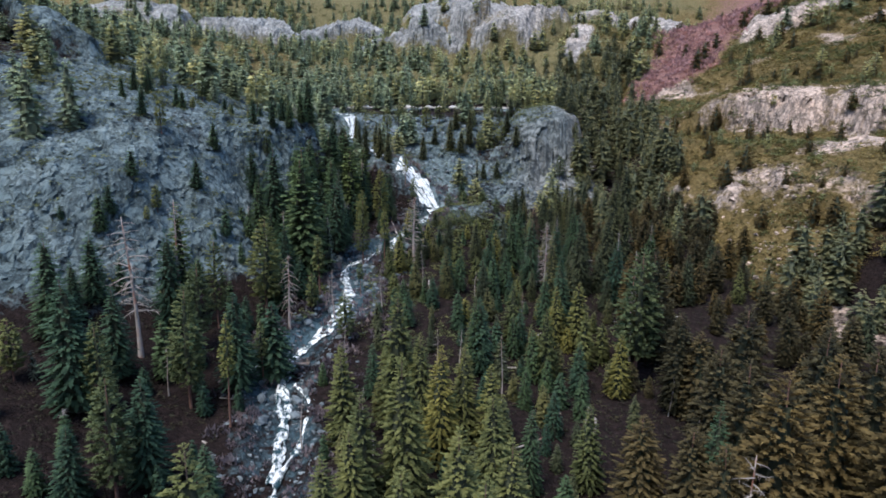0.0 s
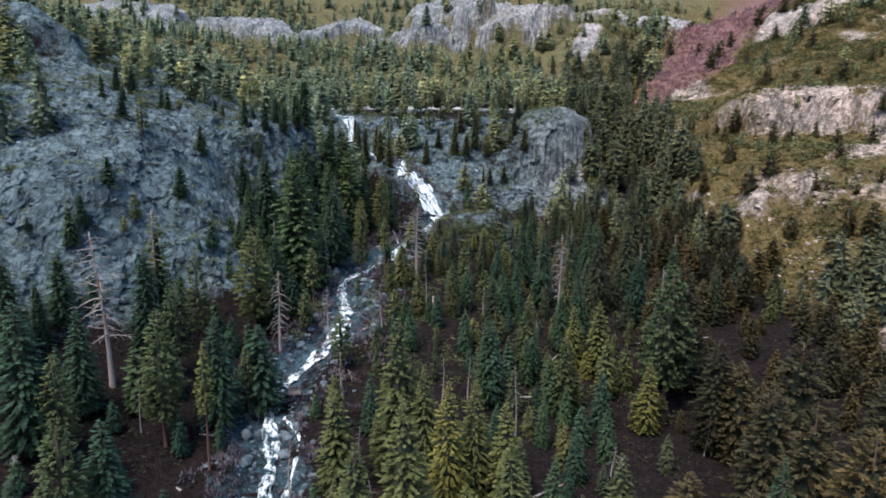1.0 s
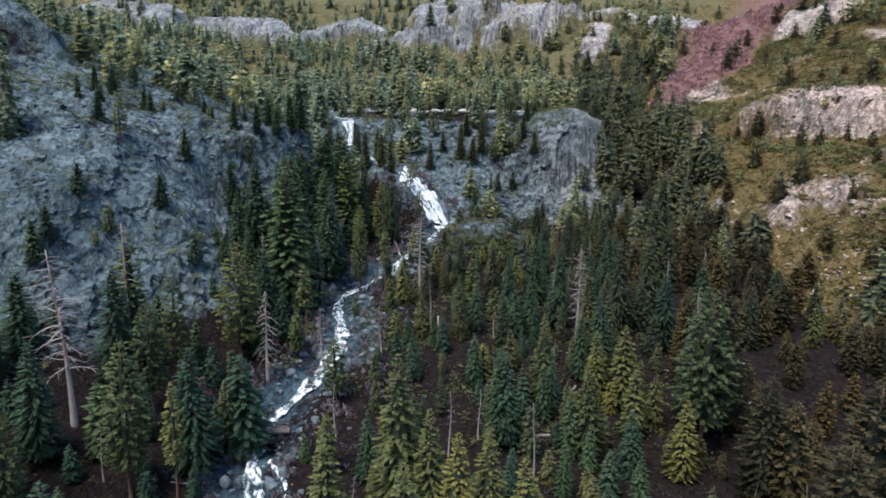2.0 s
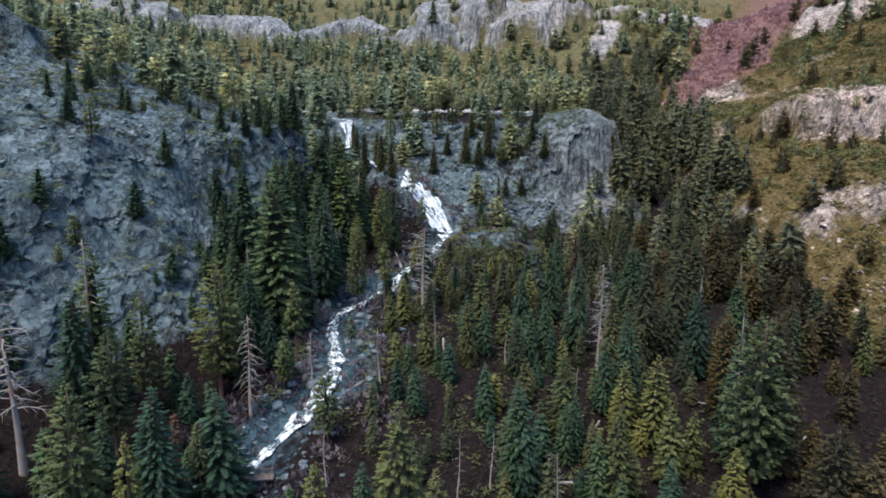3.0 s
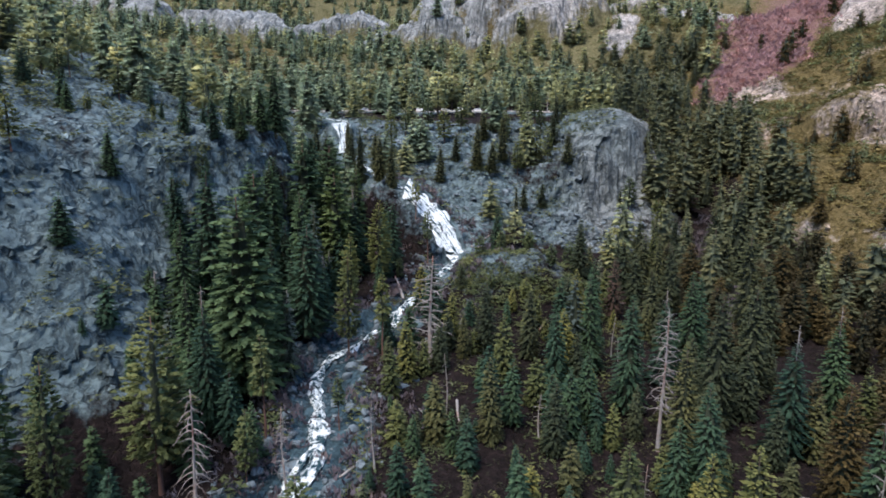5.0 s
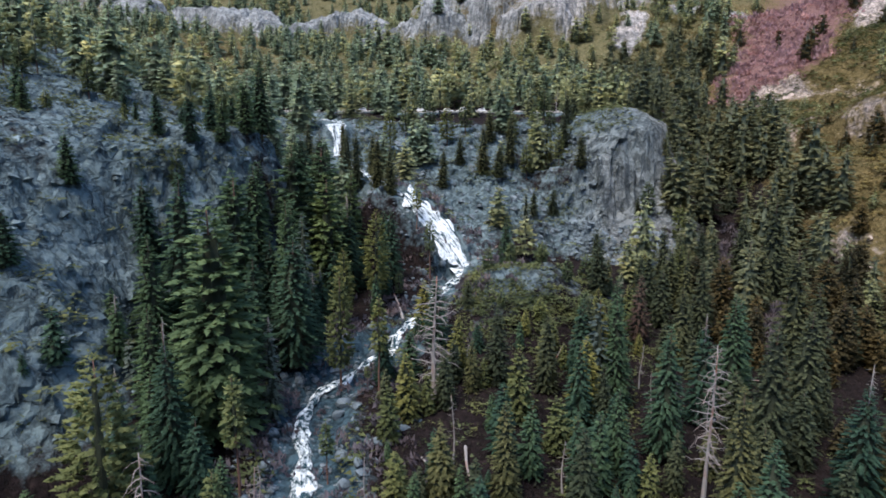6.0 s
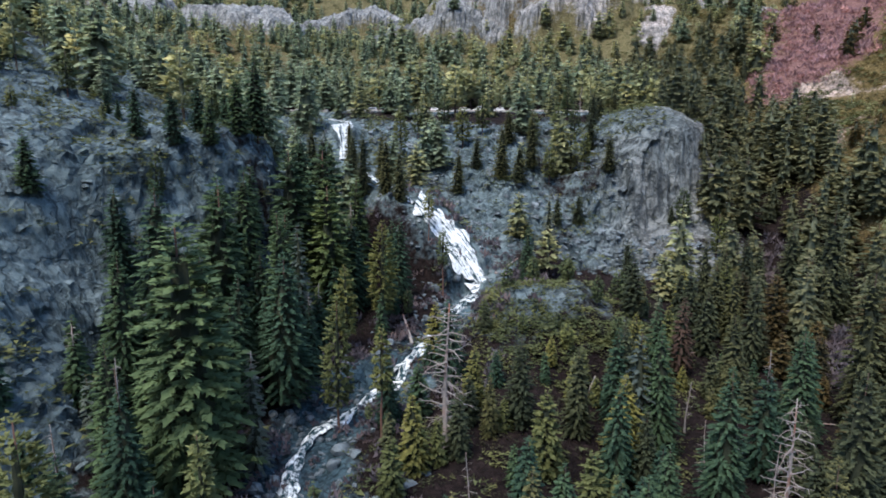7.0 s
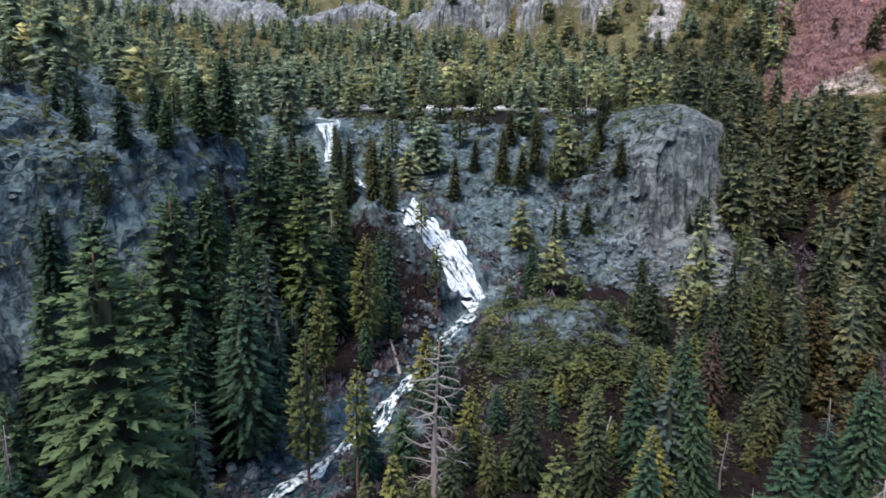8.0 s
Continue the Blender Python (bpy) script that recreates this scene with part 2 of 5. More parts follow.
# the stream's bed from below the trees up to the lip of the upper fall
STREAM = [(-24, -120, -26), (-26, 40, -15), (-29, 80, -10.5), (-31, 108, -6.5), (-33.5, 124, -3.5), (-37, 138, 0.3), (-35.5, 150, 2),
          (-31, 162, 5.5), (-27, 171, 8.7), (-27.5, 182, 10.5), (-30.8, 202, 13), (-26, 213, 14), (-20, 221, 15.3), (-16.5, 227, 18.5),
          (-10, 245, 19.5), (-5.3, 261, 21.5), (-3.2, 264, 25), (-19, 270, 42.3), (-31, 285, 46.3), (-40.5, 296.5, 51.5), (-42.5, 300.5, 61),
          (-47, 332, 62.5), (-60, 350, 64)]


def to_stream(x, y):
    """Distance in plan to the stream and the height of its bed there."""
    best, bed = np.full(np.shape(x), 1e9), np.zeros(np.shape(x))
    for (ax, ay, az), (bx, by, bz) in zip(STREAM[:-1], STREAM[1:]):
        ux, uy = bx - ax, by - ay
        s = np.clip(((x - ax) * ux + (y - ay) * uy) / (ux * ux + uy * uy), 0, 1)
        d = np.hypot(x - ax - s * ux, y - ay - s * uy)
        # the slide leans back: its far side lies higher
        lean = np.clip(1.1 * (y - ay - s * uy), -4, 4) if bz - az > 15 else 0.0
        bed = np.where(d < best, az + s * (bz - az) + lean, bed)
        best = np.minimum(best, d)
    return best, bed


def plateau(x, y, cx, cy, rx, ry, soft=0.25, turn=0.0):
    """1 on a rounded table of that centre and size, 0 off it."""
    c, s = math.cos(radians(turn)), math.sin(radians(turn))
    dx, dy = x - cx, y - cy
    r = np.hypot((dx * c + dy * s) / rx, (dy * c - dx * s) / ry)
    return 1 - smooth(r, 1 - soft, 1 + soft)


def land(x, y, rough=True):
    """Height, and the shares of bare rock, dry scrub and red brush, at points of the plan."""
    x, y = np.asarray(x, float), np.asarray(y, float)
    wx = x + 9 * fbm(x, y, 26, 3, 3)
    wy = y + 9 * fbm(x, y, 26, 3, 7)
    # the valley floor climbs to the headwall, the road's shelf and the far mountains
    shift = np.interp(x, (-60, -40, -15, 8, 22, 70, 90, 120), (-4, -4, 0, 4, 14, 14, 6, 0))
    yy = wy * 0.35 + y * 0.65 - shift * smooth(y, 225, 262) * (1 - smooth(y, 318, 350))
    z = np.interp(yy, (-400, 40, 100, 124, 140, 171, 202, 221, 245, 262, 275, 290, 310, 330, 360, 400, 440, 490, 530, 600, 700, 850, 1100, 1500, 2500),
                  (-46, -13, -5, -2, 1.5, 9.5, 14.5, 17.5, 20.5, 24.5, 33, 44, 55, 62, 66, 70, 78, 99, 109, 118, 152, 240, 360, 520, 640))
    # the floor east of the stream lies a little lower
    z = z - 3.5 * smooth(x, 0, 22) * (1 - smooth(x, 70, 95)) * smooth(y, 110, 150) * (1 - smooth(y, 215, 250))
    # west: near bank, then the rocky bluff with its bench, then the high slope
    z = z + 0.3 * np.maximum(0, -x - 50) * smooth(y, -60, 120) * (1 - smooth(y, 140, 200))
    bench = np.interp(y, (130, 165, 182, 195, 206, 225, 240, 300, 350), (22, 42, 48, 56, 59, 62, 63, 64, 66)) + 0.4 * np.clip(-x - 84, -8, 14)
    edge = np.interp(y, (150, 180, 206, 235, 260, 282, 300, 335), (62, 50, 48, 44, 38, 50, 60, 84))
    bluff = smooth(-wx, edge, edge + np.interp(y, (206, 240), (36, 16))) * smooth(wy, 128, 174) * (1 - smooth(y, 330, 360))
    z = z + (bench - z) * bluff
    z = z + 0.5 * np.maximum(0, -x - 100) * np.interp(y, (60, 170, 230, 300, 480, 620, 900), (0.2, 0.4, 0.5, 0.85, 0.4, 0.04, 0.15))
    # east: a scrubby side that climbs in two broken cliffs with a ledge between, then the brush slope above
    ex, ey = 0.6 * x + 0.4 * wx, 0.6 * y + 0.4 * wy
    up = 0.77 * (ex - 106) + 0.64 * (ey - 229) + 5 * fbm(x, y, 30, 3, 150) + 7 * fbm(x, y, 13, 3, 155)
    side = 0.64 * (x - 106) - 0.77 * (y - 229)
    rise = np.interp(up, (-60, -30, -21, -12, 0, 4, 9, 15.5, 22, 36, 55, 60, 64, 69, 91, 115, 133, 165, 232, 330), (-1, 3, 7, 16, 26, 28, 36.5, 43, 46, 50.5, 54, 56, 68, 72, 76.5, 82, 88, 99, 131, 180))
    rise = rise - 10 * smooth(-side, 42, 70) * smooth(up, 50, 66) * (1 - smooth(up, 108, 135))
    # the lower cliff runs out towards the ravine
    low_run = smooth(side, -24, -6)
    rise = rise + (np.interp(up, (-12, 36), (16, 50.5)) - rise) * (1 - low_run) * (up > -12) * (up < 36)
    east = smooth(x, 84, 104) * smooth(y, 140, 178) * (1 - smooth(y, 470, 560))
    z = z + (rise - z) * east
    east_face = east * np.maximum(np.exp(-((up - 11) / 10) ** 2) * low_run * 1.15, np.exp(-((up - 65) / 8) ** 2) * smooth(side, -62, -52) * (1 - 0.4 * smooth(side, 10, 40)))
    east_face = np.maximum(east_face, 0.75 * east * np.exp(-((up - 78) / 9) ** 2) * smooth(side, -48, -36))
    # the meadow slope below the far scree
    z = z + 24 * np.exp(-((x - 112) / 50) ** 2) * smooth(y, 450, 535) * (1 - smooth(y, 560, 700))
    # the wooded ravine beside the dome
    z = z - 15 * np.exp(-((x - 80 - 0.05 * (y - 300)) / 13) ** 2) * smooth(y, 236, 285) * (1 - smooth(y, 325, 365))
    # knoll below the slide, slab beside it, and the dome
    knoll = np.exp(-((x - 10) / 16) ** 2 - ((y - 240) / 16) ** 2)
    z = z + 9 * knoll + 5 * knoll * fbm(x, y, 9, 3, 180)
    slab = smooth(x, -36, -24) * (1 - smooth(x, 2, 9)) * smooth(wy, 259, 269) * (1 - smooth(y, 282, 294))
    z = z + np.maximum(0, np.clip(29 - 0.98 * x, 27, 46.5) - z) * slab
    r = np.hypot((x - 48.5 + 0.12 * (wx - x)) / np.where(x < 48.5, 25, 21), (y - 322 + 0.15 * (wy - y)) / 27)
    dome = 1 - smooth(r, 0.78, 1.06)
    shoulder = 1 - smooth(np.hypot((x - 37 + 0.3 * (wx - x)) / 22, (y - 312 + 0.3 * (wy - y)) / 20), 0.75, 1.05)
    z = z + np.maximum(0, 50 + 0.2 * (x - 37) - z) * shoulder
    z = z + np.maximum(0, 67.5 - 12 * r * r + 0.1 * (x - 50) - z) * dome
    # far rock: tables and walls below the skyline
    far = 0.0
    fx, fy = x + 30 * fbm(x, y, 42, 4, 160), y + 30 * fbm(x, y, 42, 4, 170)
    for cx, cy, rx, ry, h in ((-178, 618, 52, 30, 26), (-236, 600, 26, 22, 15), (-48, 548, 17, 16, 15), (-10, 542, 24, 22, 24), (-24, 575, 26, 22, 24), (50, 534, 35, 32, 31), (16, 546, 16, 14, 26), 
                              (-90, 640, 30, 22, 22), (152, 610, 34, 26, 24), (88, 640, 40, 26, 26), (200, 650, 40, 30, 22), (20, 700, 60, 40, 30), (-300, 640, 60, 40, 34), (-158, 262, 26, 20, 14), (290, 480, 50, 36, 16), (218, 424, 26, 14, 7)):
        p = plateau(fx, fy, cx, cy, rx, ry, 0.2)
        z = z + h * p * (1 - 0.42 * ((wx - cx) ** 2 / rx ** 2 + np.clip(wy - cy, -0.5 * ry, 9) ** 2 / ry ** 2).clip(0, 1)) * (1 - 0.35 * smooth(y, cy, cy + ry))
        far = np.maximum(far, p)
    # an unseen ridge added behind the valley to block low light from the sky
    z = z + 0.55 * np.maximum(0, -160 - y)
    # the road's shelf
    shelf = (1 - smooth(np.abs(y - 362), 6, 13)) * smooth(x, -130, -100) * (1 - smooth(x, 36, 60))
    z = z + (66.4 - z) * shelf
    d, bed = to_stream(x, y)
    # covers
    rock = np.maximum.reduce([0.86 * smooth(bluff, 0.0, 0.3) * (1 - 0.45 * smooth(-x, 112, 150)), 1.05 * dome * (r > 0.3), 0.7 * shoulder, 0.95 * slab, 0.74 * east_face, 0.9 * far,
                              0.8 * smooth(yy, 262, 280) * (1 - smooth(y, 326, 350)) * (1 - smooth(x, 66, 80)), (0.4 + 0.3 * smooth(y, 145, 165)) * (1 - smooth(d + 0.25 * (x - wx), 4, 12)) * smooth(y, 90, 130), 0.7 * knoll])
    rock = np.maximum(rock, 0.16 * east * (1 - smooth(y, 330, 420)))
    talus = np.maximum(plateau(x, y, 40, 281, 24, 7), plateau(wx, wy, 100, 508, 8, 27, 0.4, -18))
    talus = np.maximum(talus, 0.55 * plateau(wx, wy, 113, 212, 9, 22, 0.8, -20))
    rock = np.maximum(rock, 0.9 * talus)
    rock = np.maximum(rock, 0.85 * shelf)
    patchy = fbm(x, y, 22, 4, 21)
    rock = np.clip(rock + (0.75 - 0.15 * (x < -40) + 0.55 * (x > 90)) * patchy * (rock > 0.05), 0, 1)
    gully = np.exp(-((wx - 128 - 0.72 * (y - 385)) / (20 + 0.2 * np.maximum(0, y - 385))) ** 2) * smooth(y, 372, 395)
    scrub = np.clip(smooth(x, 86, 100) * smooth(y, 180, 215) + smooth(y, 420, 480) * 0.75 + 0.4 * knoll, 0, 1)
    if rough:
        calm = 1 - 0.9 * shelf
        amp = np.interp(y, (-400, 60, 380, 600, 1200), (1.0, 1.0, 1.0, 1.8, 4.0))
        z = z + amp * calm * (1.3 * fbm(x, y, 18, 4, 11) + 0.25 * fbm(x, y, 2.6, 3, 12))
        hard = np.clip(rock * 1.3 - 0.15, 0, 1) * calm
        hard = hard * (1 - 0.75 * dome)
        hard = hard * np.interp(y, (400, 500), (1.0, 0.9))
        z = z + hard * amp * (1.9 * blocks(x, y, 13, 60) + 1.2 * blocks(x, y, 5, 70) + 0.7 * blocks(x, y, 2.2, 80))
        z = z + 1.5 * talus * blocks(x, y, 1.5, 90)
        z = z + 1.2 * hard * smooth(-x, 38, 46) * fbm(x, y, 3.4, 4, 140)
    # the stream cuts its bed
    cut = 1 - smooth(d, 2.6, 7.5)
    z = z + (bed - 0.5 + (0.5 * fbm(x, y, 2.5, 2, 33) if rough else 0) - z) * cut
    return z, rock, scrub, gully


GRID = {}


def ground_z(x, y):
    """Height of the ground sheet itself, between its grid lines."""
    gx, gy, gz = GRID["x"], GRID["y"], GRID["z"]
    i, j = int(np.searchsorted(gx, x)) - 1, int(np.searchsorted(gy, y)) - 1
    u, v = (x - gx[i]) / (gx[i + 1] - gx[i]), (y - gy[j]) / (gy[j + 1] - gy[j])
    return float((gz[j, i] * (1 - u) + gz[j, i + 1] * u) * (1 - v) + (gz[j + 1, i] * (1 - u) + gz[j + 1, i + 1] * u) * v)


def mesh_of(name, verts, faces, mat):
    """A mesh from arrays of points and of triangles or quads."""
    verts, faces = np.asarray(verts, np.float32), np.asarray(faces, np.int32)
    me = bpy.data.meshes.new(name)
    me.vertices.add(len(verts))
    me.vertices.foreach_set("co", verts.ravel())
    n, k = faces.shape
    me.loops.add(n * k)
    me.loops.foreach_set("vertex_index", faces.ravel())
    me.polygons.add(n)
    me.polygons.foreach_set("loop_start", np.arange(0, n * k, k, dtype=np.int32))
    me.polygons.foreach_set("loop_total", np.full(n, k, np.int32))
    me.update(calc_edges=True)
    me.validate()
    me.materials.append(mat)
    return me


def spaced(*stretches):
    """Lines of a grid: (from, to, step) one after another."""
    out = []
    for lo, hi, step in stretches:
        out.extend(np.arange(lo, hi, step))
    return np.array(out)


def build_ground():
    gx = spaced((-4000, -800, 400), (-800, -330, 24), (-330, -170, 4.5), (-170, -112, 1.5), (-112, -44, 0.62), (-44, 150, 0.95), (150, 260, 2.0), (260, 420, 6), (420, 800, 25), (800, 4001, 400))
    gy = spaced((-4000, -400, 400), (-400, 50, 25), (50, 112, 2.2), (112, 160, 1.05), (160, 262, 0.8), (262, 330, 0.65), (330, 345, 0.8), (345, 420, 1.6), (420, 640, 2.4), (640, 800, 6), (800, 1200, 20), (1200, 4601, 200))
    x, y = np.meshgrid(gx, gy)
    z, rock, scrub, gully = land(x, y)
    GRID.update(x=gx, y=gy, z=z)
    # steep rock breaks into blocks and clefts that stand out of the face
    sy, sx = np.gradient(z, gy, gx)
    steep = smooth(np.hypot(sx, sy), 0.7, 1.8) * np.clip(rock * 1.4 - 0.1, 0, 1) * (np.abs(x) < 260) * (y > 100) * (y < 640) * (to_stream(x, y)[0] > 5)
    far_off = 1 + 0.8 * smooth(y, 400, 520)
    push = steep * far_off * (1.7 * blocks(x + 0.4 * y, 0.35 * z, 5.5, 120) + 1.0 * blocks(x - 0.3 * y, 0.6 * z, 2.2, 130))
    x, y = x + push * sx / (np.hypot(sx, sy) + 0.01), y + push * sy / (np.hypot(sx, sy) + 0.01)
    meadow = smooth(y, 380, 450) * np.clip(0.75 + fbm(x, y, 45, 3, 66), 0, 1) * (1 - smooth(gully, 0.2, 0.5))
    nx, ny = len(gx), len(gy)
    i = np.arange((ny - 1) * (nx - 1))
    a = i // (nx - 1) * nx + i % (nx - 1)
    me = mesh_of("ground", np.stack((x, y, z), -1).reshape(-1, 3), np.stack((a, a + 1, a + nx + 1, a + nx), -1), GROUND)
    face_rock = 0.25 * (rock[:-1, :-1] + rock[1:, :-1] + rock[:-1, 1:] + rock[1:, 1:]).ravel()
    me.polygons.foreach_set("use_smooth", face_rock < 0.4)
    attr = me.color_attributes.new("cover", "FLOAT_COLOR", "POINT")
    attr.data.foreach_set("color", np.stack((rock, scrub, gully, meadow), -1).astype(np.float32).ravel())
    # granite: blue-grey west, pinkish tan east, with cool and warm light painted in
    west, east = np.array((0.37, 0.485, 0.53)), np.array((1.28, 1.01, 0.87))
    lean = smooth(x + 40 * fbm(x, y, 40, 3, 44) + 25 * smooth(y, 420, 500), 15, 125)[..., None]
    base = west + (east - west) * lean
    # far rock is paled to put haze into its colour
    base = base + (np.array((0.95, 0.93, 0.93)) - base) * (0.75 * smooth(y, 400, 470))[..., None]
    wet = ((1 - smooth(to_stream(x, y)[0], 5, 14)) * (1 - smooth(y, 250, 268)))[..., None]
    base = base * (1 - wet * np.array((0.55, 0.44, 0.36)))
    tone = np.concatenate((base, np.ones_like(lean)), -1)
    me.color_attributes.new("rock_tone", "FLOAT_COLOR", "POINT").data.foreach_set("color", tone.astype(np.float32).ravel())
    return tagged(new("ground", me), "granite mountain valley with dark forest soil and dry scrub", "ground", kind="structure")


build_ground()


# ---- helpers for things ----
def part(name, me, parent, label=""):
    ob = new(name, me)
    ob.parent = parent
    if label:
        tagged(ob, label)
    return ob


def tube(path, radii, sides):
    """Points and triangles of a tapering round stick along a path, closed at its end."""
    path = np.asarray(path, float)
    n = len(path)
    way = np.gradient(path, axis=0)
    way /= np.linalg.norm(way, axis=1)[:, None] + 1e-9
    ref = np.where(np.abs(way[:, 2:3]) > 0.9, [[1.0, 0, 0]], [[0, 0, 1.0]])
    a = np.cross(way, ref)
    a /= np.linalg.norm(a, axis=1)[:, None] + 1e-9
    b = np.cross(way, a)
    ang = np.arange(sides) * 2 * np.pi / sides
    r = np.asarray(radii, float)[:, None, None]
    v = path[:, None] + r * (np.cos(ang)[None, :, None] * a[:, None] + np.sin(ang)[None, :, None] * b[:, None])
    f = []
    for i in range(n - 1):
        for j in range(sides):
            p, q = i * sides + j, i * sides + (j + 1) % sides
            f += [(p, q, q + sides), (p, q + sides, p + sides)]
    for j in range(1, sides - 1):
        f.append(((n - 1) * sides, (n - 1) * sides + j, (n - 1) * sides + j + 1))
    return v.reshape(-1, 3), np.array(f)


def joined(pieces):
    """One pair of arrays from several (points, faces)."""
    vs, fs, k = [], [], 0
    for v, f in pieces:
        vs.append(v)
        fs.append(f + k)
        k += len(v)
    return np.concatenate(vs), np.concatenate(fs)


def crown(seed, bare, radius, shape, whorls, arms, stations, rise, sag, sprig, gaps=0.0, clump=0.0, core=0.6):
    """A crown for a tree one metre high: arms in whorls about a core that stands for the inner shade, every arm a
    drooping frond of needle sprigs set to both sides of it.
    shape: its outline from 0 at the lowest branch to 1 at the tip; clump: 0 flat fronds, 1 round tufts at the arms'
    ends.
    Returns points, triangles and how many of the last triangles are the core."""
    rng = np.random.RandomState(seed)
    grid = np.linspace(0, 1, 200)
    width = np.array([shape(g) for g in grid])
    level = (np.arange(whorls) + rng.uniform(-0.25, 0.25, whorls)).clip(0) / whorls
    k = np.repeat(np.arange(whorls), arms)
    arm = np.tile(np.arange(arms), whorls)
    n = np.maximum(4, np.round(arms * (1 - 0.5 * level))).astype(int)[k]
    keep = (arm < n) & (rng.random_sample(len(k)) >= gaps)
    k, arm, n = k[keep], arm[keep], n[keep]
    t = np.clip(level[k] + rng.uniform(-0.8, 0.8, len(k)) / whorls, 0, 0.985)
    az = rng.random_sample(whorls)[k] * 6.283 + (arm + rng.uniform(-0.3, 0.3, len(k))) * 6.283 / n
    reach = radius * (np.interp(t, grid, width) + 0.03) * np.where(rng.random_sample(len(k)) < 0.16, rng.uniform(1.0, 1.3, len(k)), rng.uniform(0.74, 1.06, len(k)))
    h = bare + (1 - bare) * t
    lift = rise + 0.55 * t * t
    # the sprigs along each arm: left, right and one at its end
    count = np.maximum(1, np.round(stations * reach / radius)).astype(int)
    a = np.repeat(np.arange(len(k)), 2 * count + 1)
    first = np.concatenate(((0,), np.cumsum(2 * count + 1)[:-1]))
    i = np.arange(len(a)) - first[a]
    end = i == 2 * count[a]
    m = len(a)
    low = 0.2 + 0.35 * clump
    s = np.where(end, 0.94, low + (0.95 - low) * (i // 2 + rng.uniform(0.1, 0.9, m)) / count[a])
    turn = np.where(end, 0.0, np.where(i % 2, 1.0, -1.0) * rng.uniform(0.45, 1.15, m))
    yaw = az[a] + turn
    R = reach[a]
    slope = lift[a] - 2 * sag * s
    p = np.stack((np.cos(az[a]) * R * s, np.sin(az[a]) * R * s, h[a] + R * (lift[a] * s - sag * s * s)), -1)
    long = sprig * rng.uniform(0.7, 1.25, m) * np.clip(0.35 + 1.5 * R / (radius + 1e-9), 0.4, 1.0) * np.where(end, 1.05, 1.15 - 0.45 * s)
    dip = np.clip(slope * 0.8, -1.1, 0.6) - 0.12 + rng.uniform(-0.22, 0.22, m) + clump * rng.uniform(-0.6, 1.0, m)
    way = np.stack((np.cos(yaw), np.sin(yaw), dip), -1)
    way /= np.linalg.norm(way, axis=1)[:, None]
    flat = np.stack((-np.sin(yaw), np.cos(yaw), 0 * yaw), -1)
    roll = rng.uniform(-0.55, 0.55, m) * (1 + 1.2 * clump)
    across = flat * np.cos(roll)[:, None] + np.cross(way, flat) * np.sin(roll)[:, None]
    half = (long * rng.uniform(0.24, 0.36, m) * (1 + 0.35 * clump))[:, None]
    v = np.stack((p - across * half, p + across * half, p + way * long[:, None]), 1)
    v[:, :, 2] = np.minimum(v[:, :, 2], 1.0)
    v = v.reshape(-1, 3)
    f = np.arange(3 * m).reshape(-1, 3)
    cf = []
    # solid core inside the crown, coloured as the shade among its twigs
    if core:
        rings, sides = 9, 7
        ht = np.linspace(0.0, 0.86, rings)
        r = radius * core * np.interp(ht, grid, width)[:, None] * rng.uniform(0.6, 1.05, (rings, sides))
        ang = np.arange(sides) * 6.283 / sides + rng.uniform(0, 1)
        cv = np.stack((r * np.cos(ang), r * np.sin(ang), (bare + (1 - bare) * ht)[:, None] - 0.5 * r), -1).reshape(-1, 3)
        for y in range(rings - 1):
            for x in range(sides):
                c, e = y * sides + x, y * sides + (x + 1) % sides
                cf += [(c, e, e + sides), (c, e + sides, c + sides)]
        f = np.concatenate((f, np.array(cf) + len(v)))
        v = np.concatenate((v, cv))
    return v, f, len(cf)


def spire(t):
    return (1 - t) ** 0.76 * (0.8 + 0.2 * min(1, t * 6))


def cone(t):
    return (1 - t) ** 0.82 * (0.85 + 0.15 * min(1, t * 8))


def round_top(t):
    return max(0.04, (1 - t ** 1.6)) ** 0.9 * (0.55 + 0.45 * min(1, t * 2.6))


def broad(t):
    return (1 - t) ** 0.62 * (0.75 + 0.25 * min(1, t * 4))


def column(t):
    return (1 - t ** 1.9) ** 0.95 * (0.7 + 0.3 * min(1, t * 4))


def trunk_mesh(name, rng, base, tip, mat, sway=0.006):
    h = np.array((-0.03, 0.0, 0.03, 0.25, 0.5, 0.75, 0.96))
    path = np.stack((sway * np.sin(h * 7 + rng.random() * 6), sway * np.sin(h * 5 + rng.random() * 6), h), -1)
    v, f = tube(path, (base * 1.5, base * 1.3, base, base * 0.8, base * 0.58, base * 0.34, tip), 7)
    return mesh_of(name, v, f, mat)


